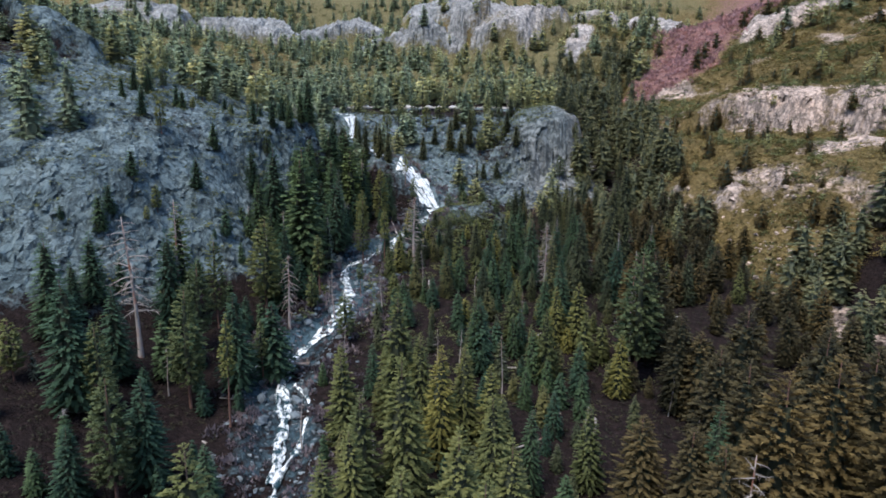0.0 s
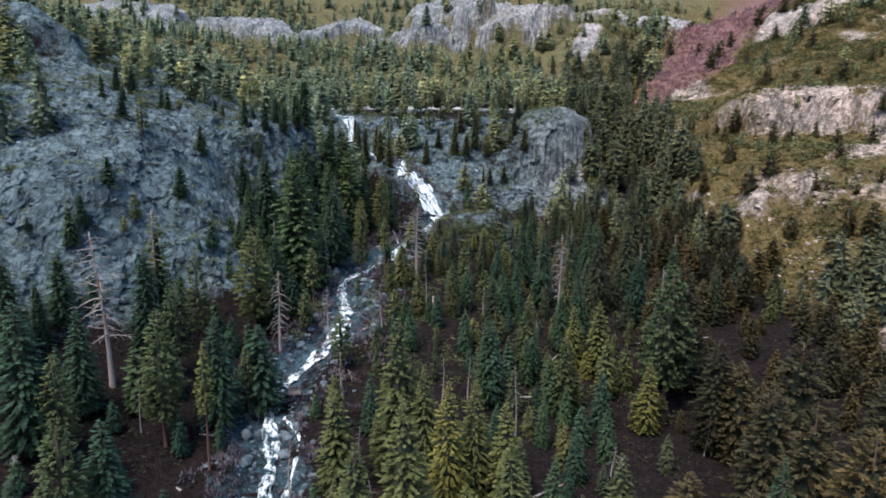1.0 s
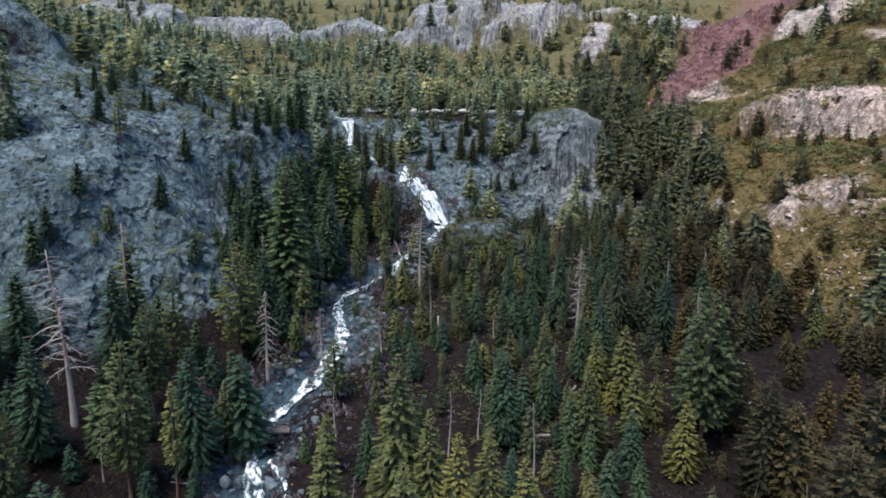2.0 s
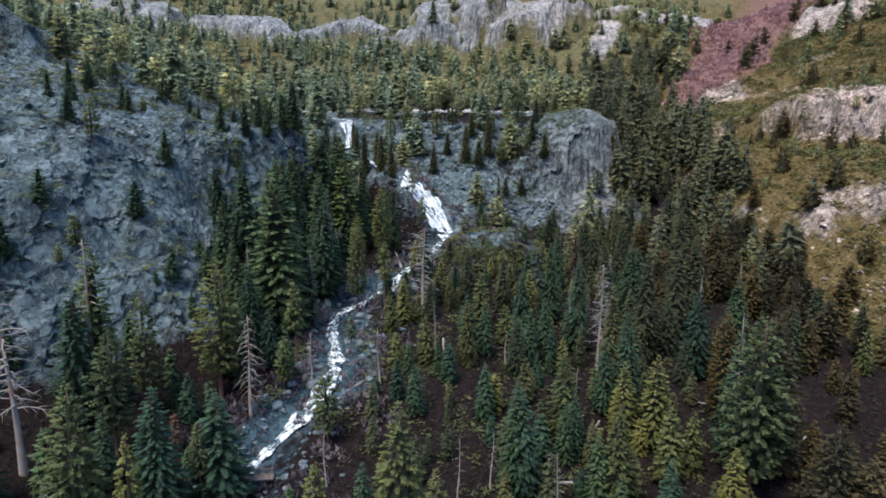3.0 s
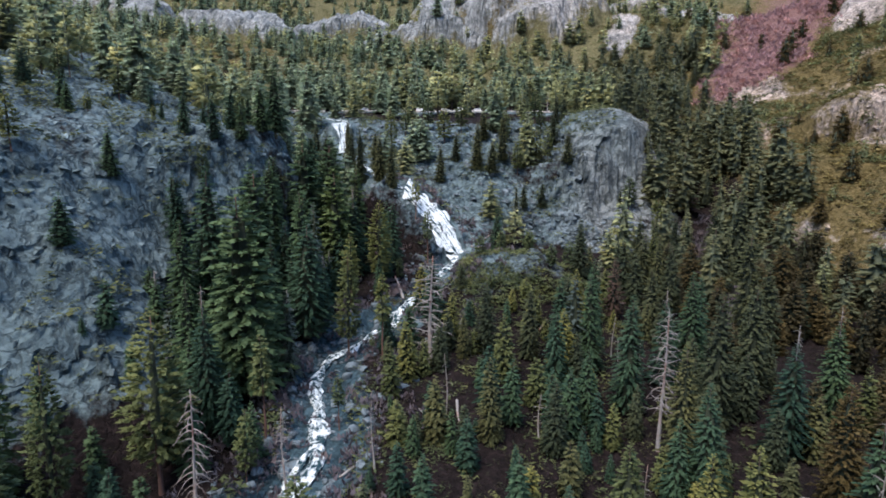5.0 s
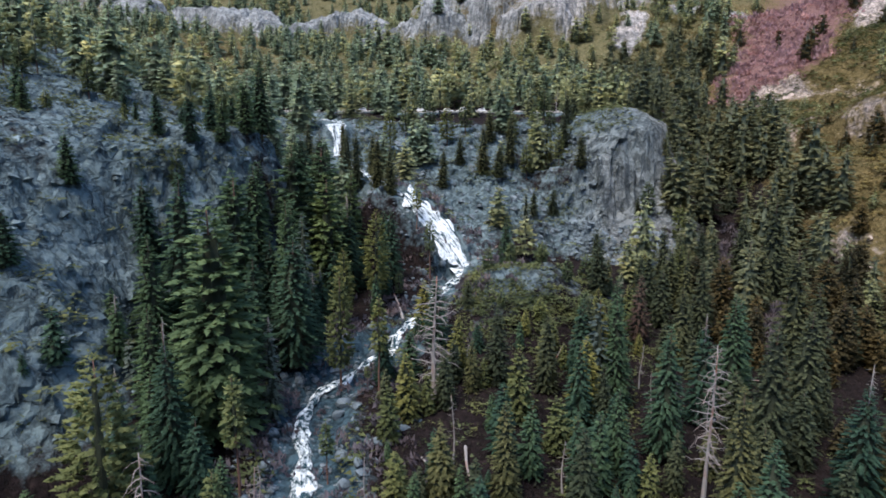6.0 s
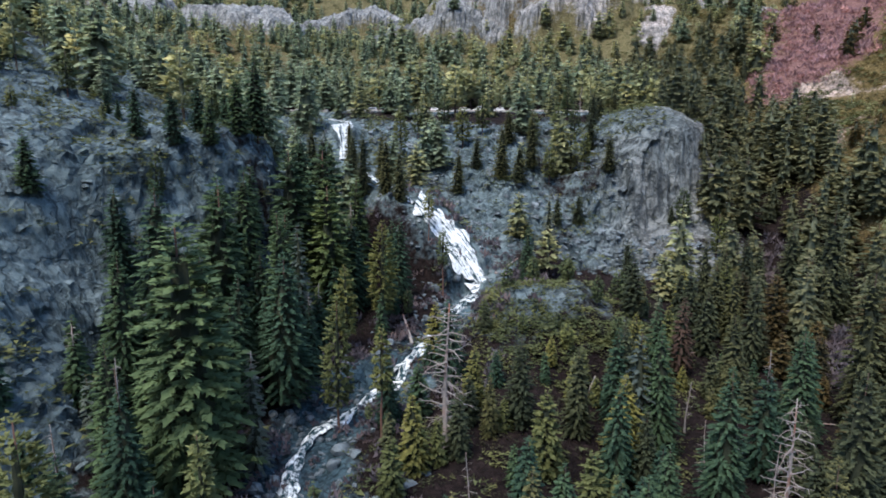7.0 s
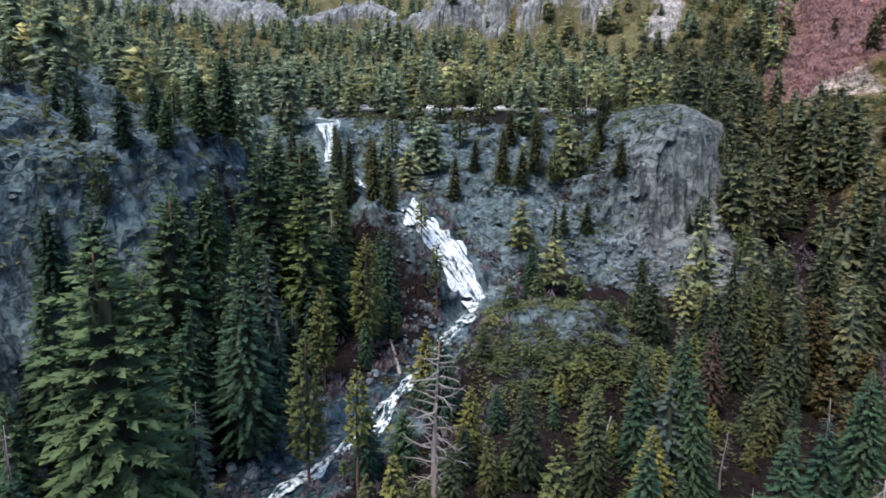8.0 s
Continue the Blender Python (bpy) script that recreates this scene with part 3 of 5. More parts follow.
def crown_mesh(name, v, f, inside, mat):
    """A crown whose tufts are shaded as one round mass: each is lit by the way it faces out of the tree."""
    tri = v[f]
    flat = np.cross(tri[:, 1] - tri[:, 0], tri[:, 2] - tri[:, 0])
    flat /= np.linalg.norm(flat, axis=1)[:, None] + 1e-12
    mid = tri.mean(1)
    out = mid * (1, 1, 0)
    out /= np.linalg.norm(out, axis=1)[:, None] + 1e-9
    tip = np.clip((mid[:, 2] - 0.1) / 0.9, 0, 1)[:, None]
    want = out * (0.95 - 0.3 * tip) + np.array((0, 0, 1.0)) * (-0.35 + 1.35 * tip ** 1.1)
    turned = (flat * (want + np.array((0, 0, 0.6)))).sum(1) < 0
    f = f.copy()
    f[turned] = f[turned][:, ::-1]
    flat[turned] *= -1
    normal = 0.85 * want + 0.45 * flat
    normal /= np.linalg.norm(normal, axis=1)[:, None]
    me = mesh_of(name, v, f, mat)
    me.materials.append(SHADE_CORE)
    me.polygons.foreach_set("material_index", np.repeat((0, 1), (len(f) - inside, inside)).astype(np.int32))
    me.normals_split_custom_set(np.repeat(normal, 3, axis=0).tolist())
    return me


# kind: (foliage, bark, label, bare, radius, outline, arms, layer in metres, sprig in metres, rise, sag, gaps, clump, core)
TREE_KINDS = {
    "olive_fir": (OLIVE_FIR, BARK, "olive-green fir with a dense pointed crown", 0.05, 0.2, spire, 11, 0.42, 0.56, 0.2, 0.3, 0.05, 0.4, 0.64),
    "fir": (FIR_GREEN, BARK, "tall dark green fir with dense drooping branches", 0.1, 0.195, spire, 11, 0.45, 0.58, 0.16, 0.32, 0.06, 0.35, 0.62),
    "young_fir": (FIR_GREEN, BARK, "young dense green fir shaped like a cone", 0.02, 0.23, cone, 11, 0.36, 0.46, 0.24, 0.3, 0.03, 0.4, 0.68),
    "pine": (PINE_GREEN, PINE_BARK, "yellow-green pine with an open crown and reddish trunk", 0.22, 0.18, round_top, 10, 0.52, 0.58, 0.25, 0.2, 0.14, 0.9, 0.16),
    "tall_pine": (PINE_GREEN, PINE_BARK, "slender pine with a long bare reddish trunk", 0.48, 0.11, round_top, 9, 0.5, 0.56, 0.2, 0.28, 0.14, 0.85, 0.18),
    "great_pine": (GREAT_PINE, PINE_BARK, "great old pine with wide layered branches", 0.08, 0.185, broad, 12, 0.66, 0.74, 0.1, 0.22, 0.08, 0.45, 0.42),
    "cedar": (CEDAR_OLIVE, PINE_BARK, "olive-brown incense cedar with a thick rounded crown", 0.06, 0.2, column, 12, 0.44, 0.6, 0.3, 0.26, 0.05, 0.6, 0.5),
    "spruce": (BRIGHT_PINE, BARK, "bright green conifer with an even pointed crown", 0.05, 0.225, cone, 11, 0.42, 0.54, 0.24, 0.28, 0.05, 0.5, 0.64),
    "grey_fir": (GREY_GREEN, BARK, "half-dead fir with thin grey-green needles", 0.08, 0.165, spire, 9, 0.55, 0.55, 0.12, 0.38, 0.2, 0.25, 0.42),
    "topped_fir": (FIR_GREEN, BARK, "green fir with a bare silver dead top", 0.08, 0.19, spire, 11, 0.48, 0.58, 0.16, 0.34, 0.1, 0.35, 0.6),
    "rusty_fir": (RUST_NEEDLES, BARK, "dying fir with rust-brown needles", 0.08, 0.17, spire, 9, 0.5, 0.55, 0.16, 0.38, 0.12, 0.3, 0.5),
}
VARIANTS, SIZES = 3, (8.0, 12.0, 17.0, 25.0)
FIRST = {}


def kind_crown(kind, seed, tall, detail=1.0):
    """Crown arrays for a tree of that kind about so many metres tall."""
    foliage, bark, label, bare, radius, outline, arms, layer, sprig, rise, sag, gaps, clump, core = TREE_KINDS[kind]
    layer, sprig = layer / detail, sprig / detail ** 0.8
    whorls = max(7, round(tall * (1 - bare) / layer))
    return crown(seed, bare, radius, outline, whorls, max(6, round(arms * (0.6 + 0.4 * detail))), max(2.0, radius * tall / (0.4 * sprig)), rise, sag, sprig / tall, gaps, clump, core)


def dead_top_mesh(seed, tall):
    """The leader of a fir that died back: a spike with short bare limbs."""
    rng = random.Random(seed)
    pieces = [tube([(0, 0, 0.72), (0.002, 0, 0.86), (0, 0.002, 1.0)], (0.11 / tall, 0.09 / tall, 0.025 / tall), 5)]
    for k in range(18):
        z, a, reach = rng.uniform(0.74, 0.97), rng.uniform(0, 6.28), rng.uniform(0.5, 1.3) / tall
        way = np.array((math.cos(a), math.sin(a), rng.uniform(-0.25, 0.2)))
        pieces.append(tube([(0, 0, z), way * reach * 0.5 + (0, 0, z), way * reach + (0, 0, z - 0.2 * reach)], (0.045 / tall, 0.03 / tall, 0.012 / tall), 3))
    return mesh_of("dead_top", *joined(pieces), DEAD_WOOD)


def tree(kind, x, y, height, spread=1.0, sink=0.35):
    """One tree of that kind, standing on the ground: a trunk and a crown."""
    foliage, bark, label = TREE_KINDS[kind][:3]
    tall = min(SIZES, key=lambda s: abs(math.log(s / height)))
    which = (kind, tall, random.randrange(VARIANTS))
    wide = height * spread
    m = Matrix.LocRotScale((x, y, ground_z(x, y) - sink), Euler((random.uniform(-0.02, 0.02), random.uniform(-0.02, 0.02), random.uniform(0, 6.28))), (wide, wide, height))
    if which in FIRST:
        s = FIRST[which].scale
        return copy_thing(FIRST[which], m @ Matrix.Diagonal((1 / s[0], 1 / s[1], 1 / s[2], 1)))
    seed = 100 * len(FIRST) + 7
    root = tagged(new(kind + "_tree", None), label, "tree", "conifers of the valley")
    root.matrix_basis = m
    part("trunk", trunk_mesh("trunk", random.Random(seed), 0.0125, 0.002, bark), root)
    v, f, inside = kind_crown(kind, seed, tall)
    if kind == "topped_fir":
        v = v * (1, 1, 0.87)
        part("dead_top", dead_top_mesh(seed, tall), root, "bare silver spike of dead wood")
    part("crown", crown_mesh("crown", v, f, inside, foliage), root)
    FIRST[which] = root
    return root


def tree_to(kind, x, y, top, spread=1.0):
    """A tree whose tip reaches the height top."""
    STANDING.append((x, y))
    return tree(kind, x, y, min(38.0, max(4.0, top - ground_z(x, y) + 0.35)), spread)


STANDING = []

# ---- trees that stand out: place, height of the tip, spread ----
for row in ((-47, 164.8, 35.7, 1.15), (-58, 146, 28.2, 1.1), (-53.3, 126.4, 26.9, 1), (45.7, 143, 31.9, 1.1), (-65.4, 115.2, 22.6, 1), (-54.5, 97.2, 19.8, 1.1),
            (-29.2, 229.7, 35.5, 0.9), (-26.5, 206.7, 35.6, 0.8), (-57.4, 156.7, 32, 0.8), (-18.9, 245.5, 27, 1), (52.7, 290.8, 45, 1.25)):
    tree_to("pine", *row)
for row in ((-35, 176, 28.7, 1), (-18.7, 200.6, 33, 0.9), (-15.7, 265, 46.5, 1), (-12, 257, 38.3, 1), (-43.3, 121.2, 22.6, 0.8), (-41.3, 138.2, 15.8, 1), (-21.2, 204.2, 19.4, 1), (-24, 181, 20, 1)):
    tree_to("tall_pine", *row)
for row in ((-41.5, 189.3, 50.1, 1.25), (-48.8, 218.6, 52.3, 1.1), (-66.4, 158, 40, 0.8), (-37.6, 217.7, 47.8, 0.7), (-48.7, 236.9, 53.3, 0.9), (-43.5, 245, 57.2, 1.2), (-38, 252, 57, 1.2), (-35, 243, 50, 1.1), (-46, 205, 44, 1.0), (-40, 228, 46, 1.0)):
    tree_to("great_pine", *row)
for row in ((55.5, 110.7, 27.6, 1.15), (46, 80.4, 27.6, 1.1), (57, 86, 28, 1), (50.6, 129.3, 20.6, 1), (53.5, 126, 17.5, 1), (48, 104.9, 22.4, 1), (47.3, 92.4, 24.5, 0.9), (37.6, 88.2, 15.4, 1.1), (31.2, 92.1, 15.5, 1.15),
            (51.4, 150.2, 30.5, 0.95), (63.2, 99.9, 26.4, 1.1), (70, 110, 24, 1), (66, 92, 27, 1), (60, 76, 28, 1), (75, 98, 26, 1), (49, 163, 26.6, 0.8), (38, 78, 18, 1), (96.7, 156.7, 19, 1), (86.8, 165.6, 18.5, 1)):
    tree_to("cedar", *row)
for row in ((-9, 121.6, 27, 0.95), (4, 114.7, 18.6, 0.9), (-0.5, 110.9, 20, 0.9), (-4.1, 119, 19.5, 0.9), (-13.2, 95.1, 17.6, 1), (-6.4, 98, 22.9, 1), (8.6, 98.4, 16, 1.05), (9.5, 112.5, 15.5, 1), (1.9, 76.9, 21, 1.05), (9.2, 80, 17.5, 1), (-5.2, 75.6, 16.4, 1.1), (-13.6, 88.2, 15.4, 1), (-31.3, 72.3, 21, 1.05),
            (-19.2, 116.1, 16.2, 1), (25.6, 103.3, 11.7, 1), (40, 136.6, 13.2, 1), (18.5, 158.5, 19.7, 1.05), (34.6, 157.5, 19.8, 1), (39.7, 152, 11.7, 1), (29.4, 158.8, 18.3, 0.9), (34.7, 149.2, 14, 1), (-16.5, 82, 14, 1), (24.4, 142.5, 17.5, 0.9), (5, 70, 18, 1)):
    tree_to("spruce", *row)
for row in ((-71, 116, 31.7, 1.2), (-69.3, 129.1, 26.1, 1.1), (-67.3, 152.1, 34.2, 1), (-65, 179.4, 28, 1), (-52, 102.9, 17, 1.2), (-45.3, 133.7, 23.3, 1.2), (-39.2, 141.3, 19.2, 1.5), (-84.3, 149.5, 34.2, 1.1), (-85.9, 135, 36, 1.1),
            (-96.4, 159.7, 38.3, 1.1), (-57, 166, 18, 1), (-42.9, 211.5, 37.8, 0.9), (-39.3, 213.7, 33.5, 0.8), (-43.8, 188.5, 34.2, 1), (-66.9, 230, 68.3, 1), (-64, 215.5, 51.4, 1), (-56.7, 214, 52.4, 1), (-51.8, 228, 52.2, 1.1), (-48.6, 232, 53.3, 1), (-34, 247.4, 40.2, 0.9), (-33, 239.3, 33, 1.2), (-21.4, 251.3, 41.3, 0.9), (-23.5, 257, 40.1, 0.9), (-32.5, 267.5, 45, 0.9), (-60, 207, 42, 1)):
    tree_to("fir", *row)
for row in ((1.2, 187, 23.2, 1.1), (4.9, 182, 22.5, 1), (-9, 159.7, 17.4, 1), (3.9, 159.5, 17.4, 1.05), (31.7, 166, 25, 0.9), (9.3, 152, 17.6, 0.9), (18.7, 187.3, 22.5, 0.9), (11.6, 182, 21, 0.8), (14.7, 181.4, 21.4, 0.9),
            (19.8, 183, 16.6, 1), (9.2, 143, 19.6, 1), (42.2, 202.7, 32.8, 0.9), (7, 217.5, 23.4, 0.9), (17.6, 212.4, 29.2, 0.9), (14.4, 196.2, 26.5, 1), (26.5, 190.3, 31.4, 0.9), (44.6, 207.3, 30.8, 1), (26.7, 221.8, 31.6, 0.8), (22.7, 204.4, 31.9, 0.9), (27.5, 166.2, 19.7, 0.9)):
    tree_to("fir", *row)
for row in ((43.8, 240.8, 34.6, 0.9), (47.7, 246.5, 36.8, 0.8), (46.1, 237.7, 34.2, 0.8), (63.8, 266.7, 33.6, 0.9), (46.6, 229.4, 33.5, 0.9), (40, 221.2, 29.5, 1), (63.9, 239.3, 34, 0.9), (73.6, 271.6, 38.2, 1), (72.3, 252, 44.3, 1),
            (57.6, 213, 39.9, 0.9), (50.8, 196.1, 32.3, 1), (61.2, 212, 32.7, 0.9), (78.9, 223, 29, 1.2), (52.8, 260.7, 35, 0.8), (57.5, 259, 36.8, 0.8), (45, 250.5, 37.6, 0.8), (41, 187, 33, 0.9), (30.3, 172.8, 29, 0.8), (50.4, 293, 40, 1), (34.1, 273.4, 33, 0.9)):
    tree_to("olive_fir", *row)
for row in ((-8.9, 180, 19.5, 0.7), (-5.1, 173.5, 17.6, 0.7), (-11.2, 172.7, 16.8, 0.9), (-16.9, 164.7, 11.8, 1), (-15.7, 184.2, 13.8, 1), (4.4, 168.5, 14.2, 0.9), (7.6, 143.2, 20.2, 0.7), (-15.6, 133.9, 11.8, 0.9), (19.5, 154.7, 13.7, 0.9),
            (21.3, 142.6, 12, 1), (18, 131, 7.7, 0.9), (23.9, 138.4, 6.8, 1), (22.3, 119.1, 7.5, 1), (15.1, 102, 12, 0.8), (31.1, 137.1, 10.9, 1), (29.5, 126.6, 7.7, 1), (41.3, 88.5, 19.4, 0.7), (17.6, 152.6, 12.9, 0.9), (7.8, 259.4, 38, 0.9), (31.2, 245.2, 26.2, 0.7)):
    tree_to("young_fir", *row)
for row in ((-44.9, 179.1, 35.4, 0.9), (49.7, 179.2, 29.5, 1), (47.7, 153.9, 28.7, 0.9), (36, 200, 30, 0.9), (-48, 172, 31, 0.9), (62, 188, 30, 1)):
    tree_to("topped_fir", *row)
for row in ((19.4, 205, 31.5, 1.1), (-35.3, 194.4, 30.8, 0.8), (33, 243, 28, 0.9), (-37, 226, 44, 0.8), (14.5, 279, 44, 1)):
    tree_to("grey_fir", *row)
for row in ((-27, 274, 59, 0.9), (-33.5, 279.5, 60, 0.8), (-37, 284.5, 60, 0.9), (-23, 270, 56, 0.8), (-39, 291, 63, 0.7), (-30, 289, 60, 0.8), (-43, 276, 60, 1), (-48, 284, 62, 1), (-9, 290, 55, 0.9), (3, 297, 62, 0.9), (12, 303, 66, 0.8)):
    tree_to("olive_fir", *row)
for x, y, tall in ((24, 306, 13), (27, 300, 12), (21, 312, 15), (30, 309, 11), (17, 300, 12), (33, 322, 11), (28, 326, 12), (22, 322, 14), (14, 318, 12), (6, 312, 11), (-2, 318, 13), (-8, 310, 14), (-14, 322, 13), (-22, 316, 12), (38, 336, 10), (44, 342, 11), (27, 336, 13), (12, 330, 12), (-26, 303, 15), (33, 296, 10), (24, 290, 9), (60, 284, 13), (18, 287, 8), (-4, 300, 10), (8, 296, 11)):
    STANDING.append((x, y))
    tree("pine" if tall > 11 else "olive_fir", x, y, tall, random.uniform(1.0, 1.3))
for x, y, tall in ((2, 243, 6), (8, 250, 7), (15, 246, 6), (20, 240, 7), (4, 228, 5), (12, 226, 6), (22, 230, 7), (-3, 236, 5), (16, 256, 8), (26, 248, 8)):
    STANDING.append((x, y))
    tree("pine", x, y, tall, random.uniform(1.1, 1.5))
for row in ((32.5, 226, 31, 1), (-50, 150, 12, 1)):
    tree_to("rusty_fir", *row)


# ---- bare dead trees ----
BARE_LIMB = {}


def limb_mesh(kind):
    if kind not in BARE_LIMB:
        rng = random.Random(40 + kind)
        s = np.linspace(0, 1, 6)
        droop = (0.1, 0.45, -0.1, 0.75)[kind % 4]
        path = np.stack((s, 0.06 * np.sin(s * 5 + kind), 0.12 * s - droop * s * s), -1)
        pieces = [tube(path, 0.035 * (1 - 0.85 * s), 4)]
        for k in range(5):
            i = 1 + k % 4
            a = path[i]
            d = np.array((rng.uniform(0.12, 0.3), rng.choice((-1, 1)) * rng.uniform(0.08, 0.26), rng.uniform(-0.24, 0.08)))
            q = np.linspace(0, 1, 3)[:, None]
            pieces.append(tube(a + q * d + q * q * np.array((0, 0, -0.06)), (0.014, 0.01, 0.003), 3))
        BARE_LIMB[kind] = mesh_of("limb", *joined(pieces), DEAD_WOOD)
    return BARE_LIMB[kind]


def snag(x, y, top, girth, first, count, reach, kinds, lean=(0.0, 0.0), label="tall dead pine with bare silver limbs and patches of rusty bark"):
    """A standing dead trunk with its bare limbs."""
    STANDING.append((x, y))
    rng = random.Random(f"{x} {y}")
    base = ground_z(x, y) - 0.4
    height = top - base
    root = tagged(new("dead_tree", None), label, "dead tree", "dead trees")
    root.matrix_basis = Matrix.LocRotScale((x, y, base), Euler((lean[0], lean[1], 0)), None)
    h = np.linspace(0, 1, 9)
    path = np.stack((0.25 * np.sin(h * 4 + x), 0.25 * np.sin(h * 3 + y), h * height), -1)
    radii = girth * (0.45 * (1 - h) ** 4 + 0.85 - 0.68 * h)
    part("trunk", mesh_of("trunk", *tube(path, radii, 9), DEAD_WOOD), root)
    for k in range(count):
        t = first + (0.985 - first) * (k + rng.random() * 0.6) / count
        size = reach * rng.uniform(0.55, 1.1) * (1.0 - 0.55 * max(0, t - 0.75) / 0.25)
        ob = part("limb", limb_mesh(rng.choice(kinds)), root)
        c = [np.interp(t, h, path[:, i]) for i in range(3)]
        ob.matrix_basis = Matrix.LocRotScale(c, Euler((rng.uniform(-0.5, 0.5), rng.uniform(-0.15, 0.25), k * 2.4 + rng.uniform(-0.5, 0.5))), (size, size, size))
    return root


snag(-69, 138.6, 39, 0.55, 0.33, 44, 5.2, (0, 1, 1), (0.0, -0.04), "great dead pine with long arching silver limbs and rusty bark")
snag(-65.7, 155.6, 40.8, 0.5, 0.45, 36, 3.4, (0, 1, 2), (0, -0.02))
snag(-39.6, 159.3, 26.4, 0.32, 0.25, 40, 3.0, (1, 3, 3), label="bleached dead pine with drooping bare limbs")
snag(-9.3, 200.7, 36, 0.48, 0.15, 60, 4.0, (0, 1, 2), (0, 0.01), "big dead pine by the stream with many bare grey limbs")
snag(29.5, 180.3, 31.4, 0.34, 0.3, 70, 2.8, (0, 1, 2, 3), label="dead fir bristling with fine silver branches")
snag(-29.5, 166.4, 20.8, 0.22, 0.2, 30, 1.9, (0, 1, 2), label="small bleached dead fir beside the stream")
snag(-35.6, 195.2, 30.6, 0.32, 0.3, 60, 1.8, (1, 3), label="pale dead fir with short hanging twigs")
snag(-3.2, 213.7, 19.8, 0.26, 0.3, 16, 1.6, (1, 3), label="short broken dead trunk with a few limbs")
snag(-59.5, 264.4, 66.4, 0.24, 0.35, 20, 2.0, (0, 2), label="small white dead tree on the rock bench")
snag(-59.5, 252.6, 59.2, 0.22, 0.3, 14, 1.2, (0, 1), label="thin leaning dead trunk below the bench")
snag(46.5, 151, 25, 0.22, 0.3, 34, 1.8, (0, 1, 2), label="thin dead fir with ragged twigs")
snag(13, 133, 14, 0.18, 0.4, 14, 1.2, (0, 2), label="thin dead fir pole among young firs")
snag(34.7, 355.9, 75.5, 0.22, 0.4, 12, 1.4, (0, 2), label="small dead pole behind the dome")
snag(41, 77, 17, 0.4, 0.3, 36, 4.0, (0, 1, 2), label="dead cedar with twisted silver limbs")
snag(-28, 118, 6, 0.18, 0.3, 16, 1.4, (0, 2), label="bare grey dead sapling by the stream")
for k in range(22):
    px, py = random.uniform(-60, 62), random.uniform(104, 214)
    if float(to_stream(np.array([px]), np.array([py]))[0][0]) > 5:
        snag(px, py, ground_z(px, py) + random.uniform(6, 14), 0.16, 0.35, 16, 1.2, (0, 1, 2), label="thin pale dead pole among the firs")


# ---- the rest of the near forest, at random ----
def room_left(x, y, gap):
    p = np.array(STANDING)
    return bool((((p - (x, y)) ** 2).sum(1) > gap * gap).all())


def forest_share(x, y):
    """How thickly trees grow at points of the plan, 0 to 1."""
    z, rock, scrub, gully = land(x, y, False)
    d = to_stream(x, y)[0]
    share = 1.0 - 1.05 * np.maximum(0.0, rock - 0.2)
    share = np.where((y < 262) & (x < 85), share * np.clip((d - 2.5) / 3, 0, 1), share)
    share = np.where((x > 88) & (y > 140) & (y < 380), share * np.interp(y, (190, 215), (0.9, 0.24)), share)
    share = np.where((y > 225) & (y < 335) & (x > 62) & (x < 100), 1.0, share)
    creek = np.abs(x - 66 - 0.2 * (y - 240)) < 3.5
    share = np.where((y > 255) & (y < 338) & (x > -55) & (x < 62), share * 0.8 * np.clip((d - 4) / 4, 0, 1), share)
    share = np.where((x < -60) & (y > 140) & (y < 232), np.maximum(share * 0.25, 0.3), share)
    share = np.where((x > -64) & (x < -20) & (y > 178) & (y < 264), np.clip((d - 3) / 4, 0, 1), share)
    share = np.where((x < -50) & (x > -125) & (y > 238) & (y < 345), np.maximum(share, 0.75), share)
    share = np.where((x < -88) & (x > -200) & (y > 196) & (y < 350), np.maximum(share, 0.5), share)
    share = np.where((x > 22) & (x < 70) & (y > 270) & (y < 345), share * 0.15, share)
    share = np.where(((x - 9) / 18) ** 2 + ((y - 240) / 24) ** 2 < 1, share * 0.12, share)
    share = np.where((x > -62) & (x < -20) & (y > 236) & (y < 290), np.clip((d - 3.5) / 3, 0, 1), share)
    share = np.where((x > -62) & (x < 40) & (y > 318) & (y < 357), np.maximum(share * 0.3, 0.3), share)
    share = np.where((x > -20) & (x < 28) & (y > 284) & (y < 320), np.maximum(share, 0.35), share)
    share = np.where(y > 400, share * 0.85, share)
    share = np.where((x > -12) & (x < 46) & (y > 118) & (y < 216), 1.0, share)
    share = np.where((x < -20) & (y < 168), share * 0.8, share)
    share = np.where((x > 12) & (x < 60) & (y >= 214) & (y < 242), np.maximum(share, 0.9), share)
    share = np.where((x > 26) & (y < 136), share * 0.35, share)
    # an opening along the stream's middle reach
    share = np.where((np.abs(x + 0.11 * y + 1) < 5) & (y > 152) & (y < 214), share * 0.15, share)
    share = np.where((gully > 0.4) | ((np.abs(y - 362) < 8) & (x > -130) & (x < 50)), 0.0, share)
    share = np.where(creek & (y > 222) & (y < 300), 0.0, share)
    return np.clip(share, 0, 1)


def candidates(x0, x1, y0, y1, step, wander):
    x, y = (v.ravel() for v in np.meshgrid(np.arange(x0, x1, step), np.arange(y0, y1, step)))
    return x + np.random.uniform(-wander, wander, len(x)), y + np.random.uniform(-wander, wander, len(x))


near = []
xs, ys = candidates(-104, 104, 62, 262, 8.9, 3.6)
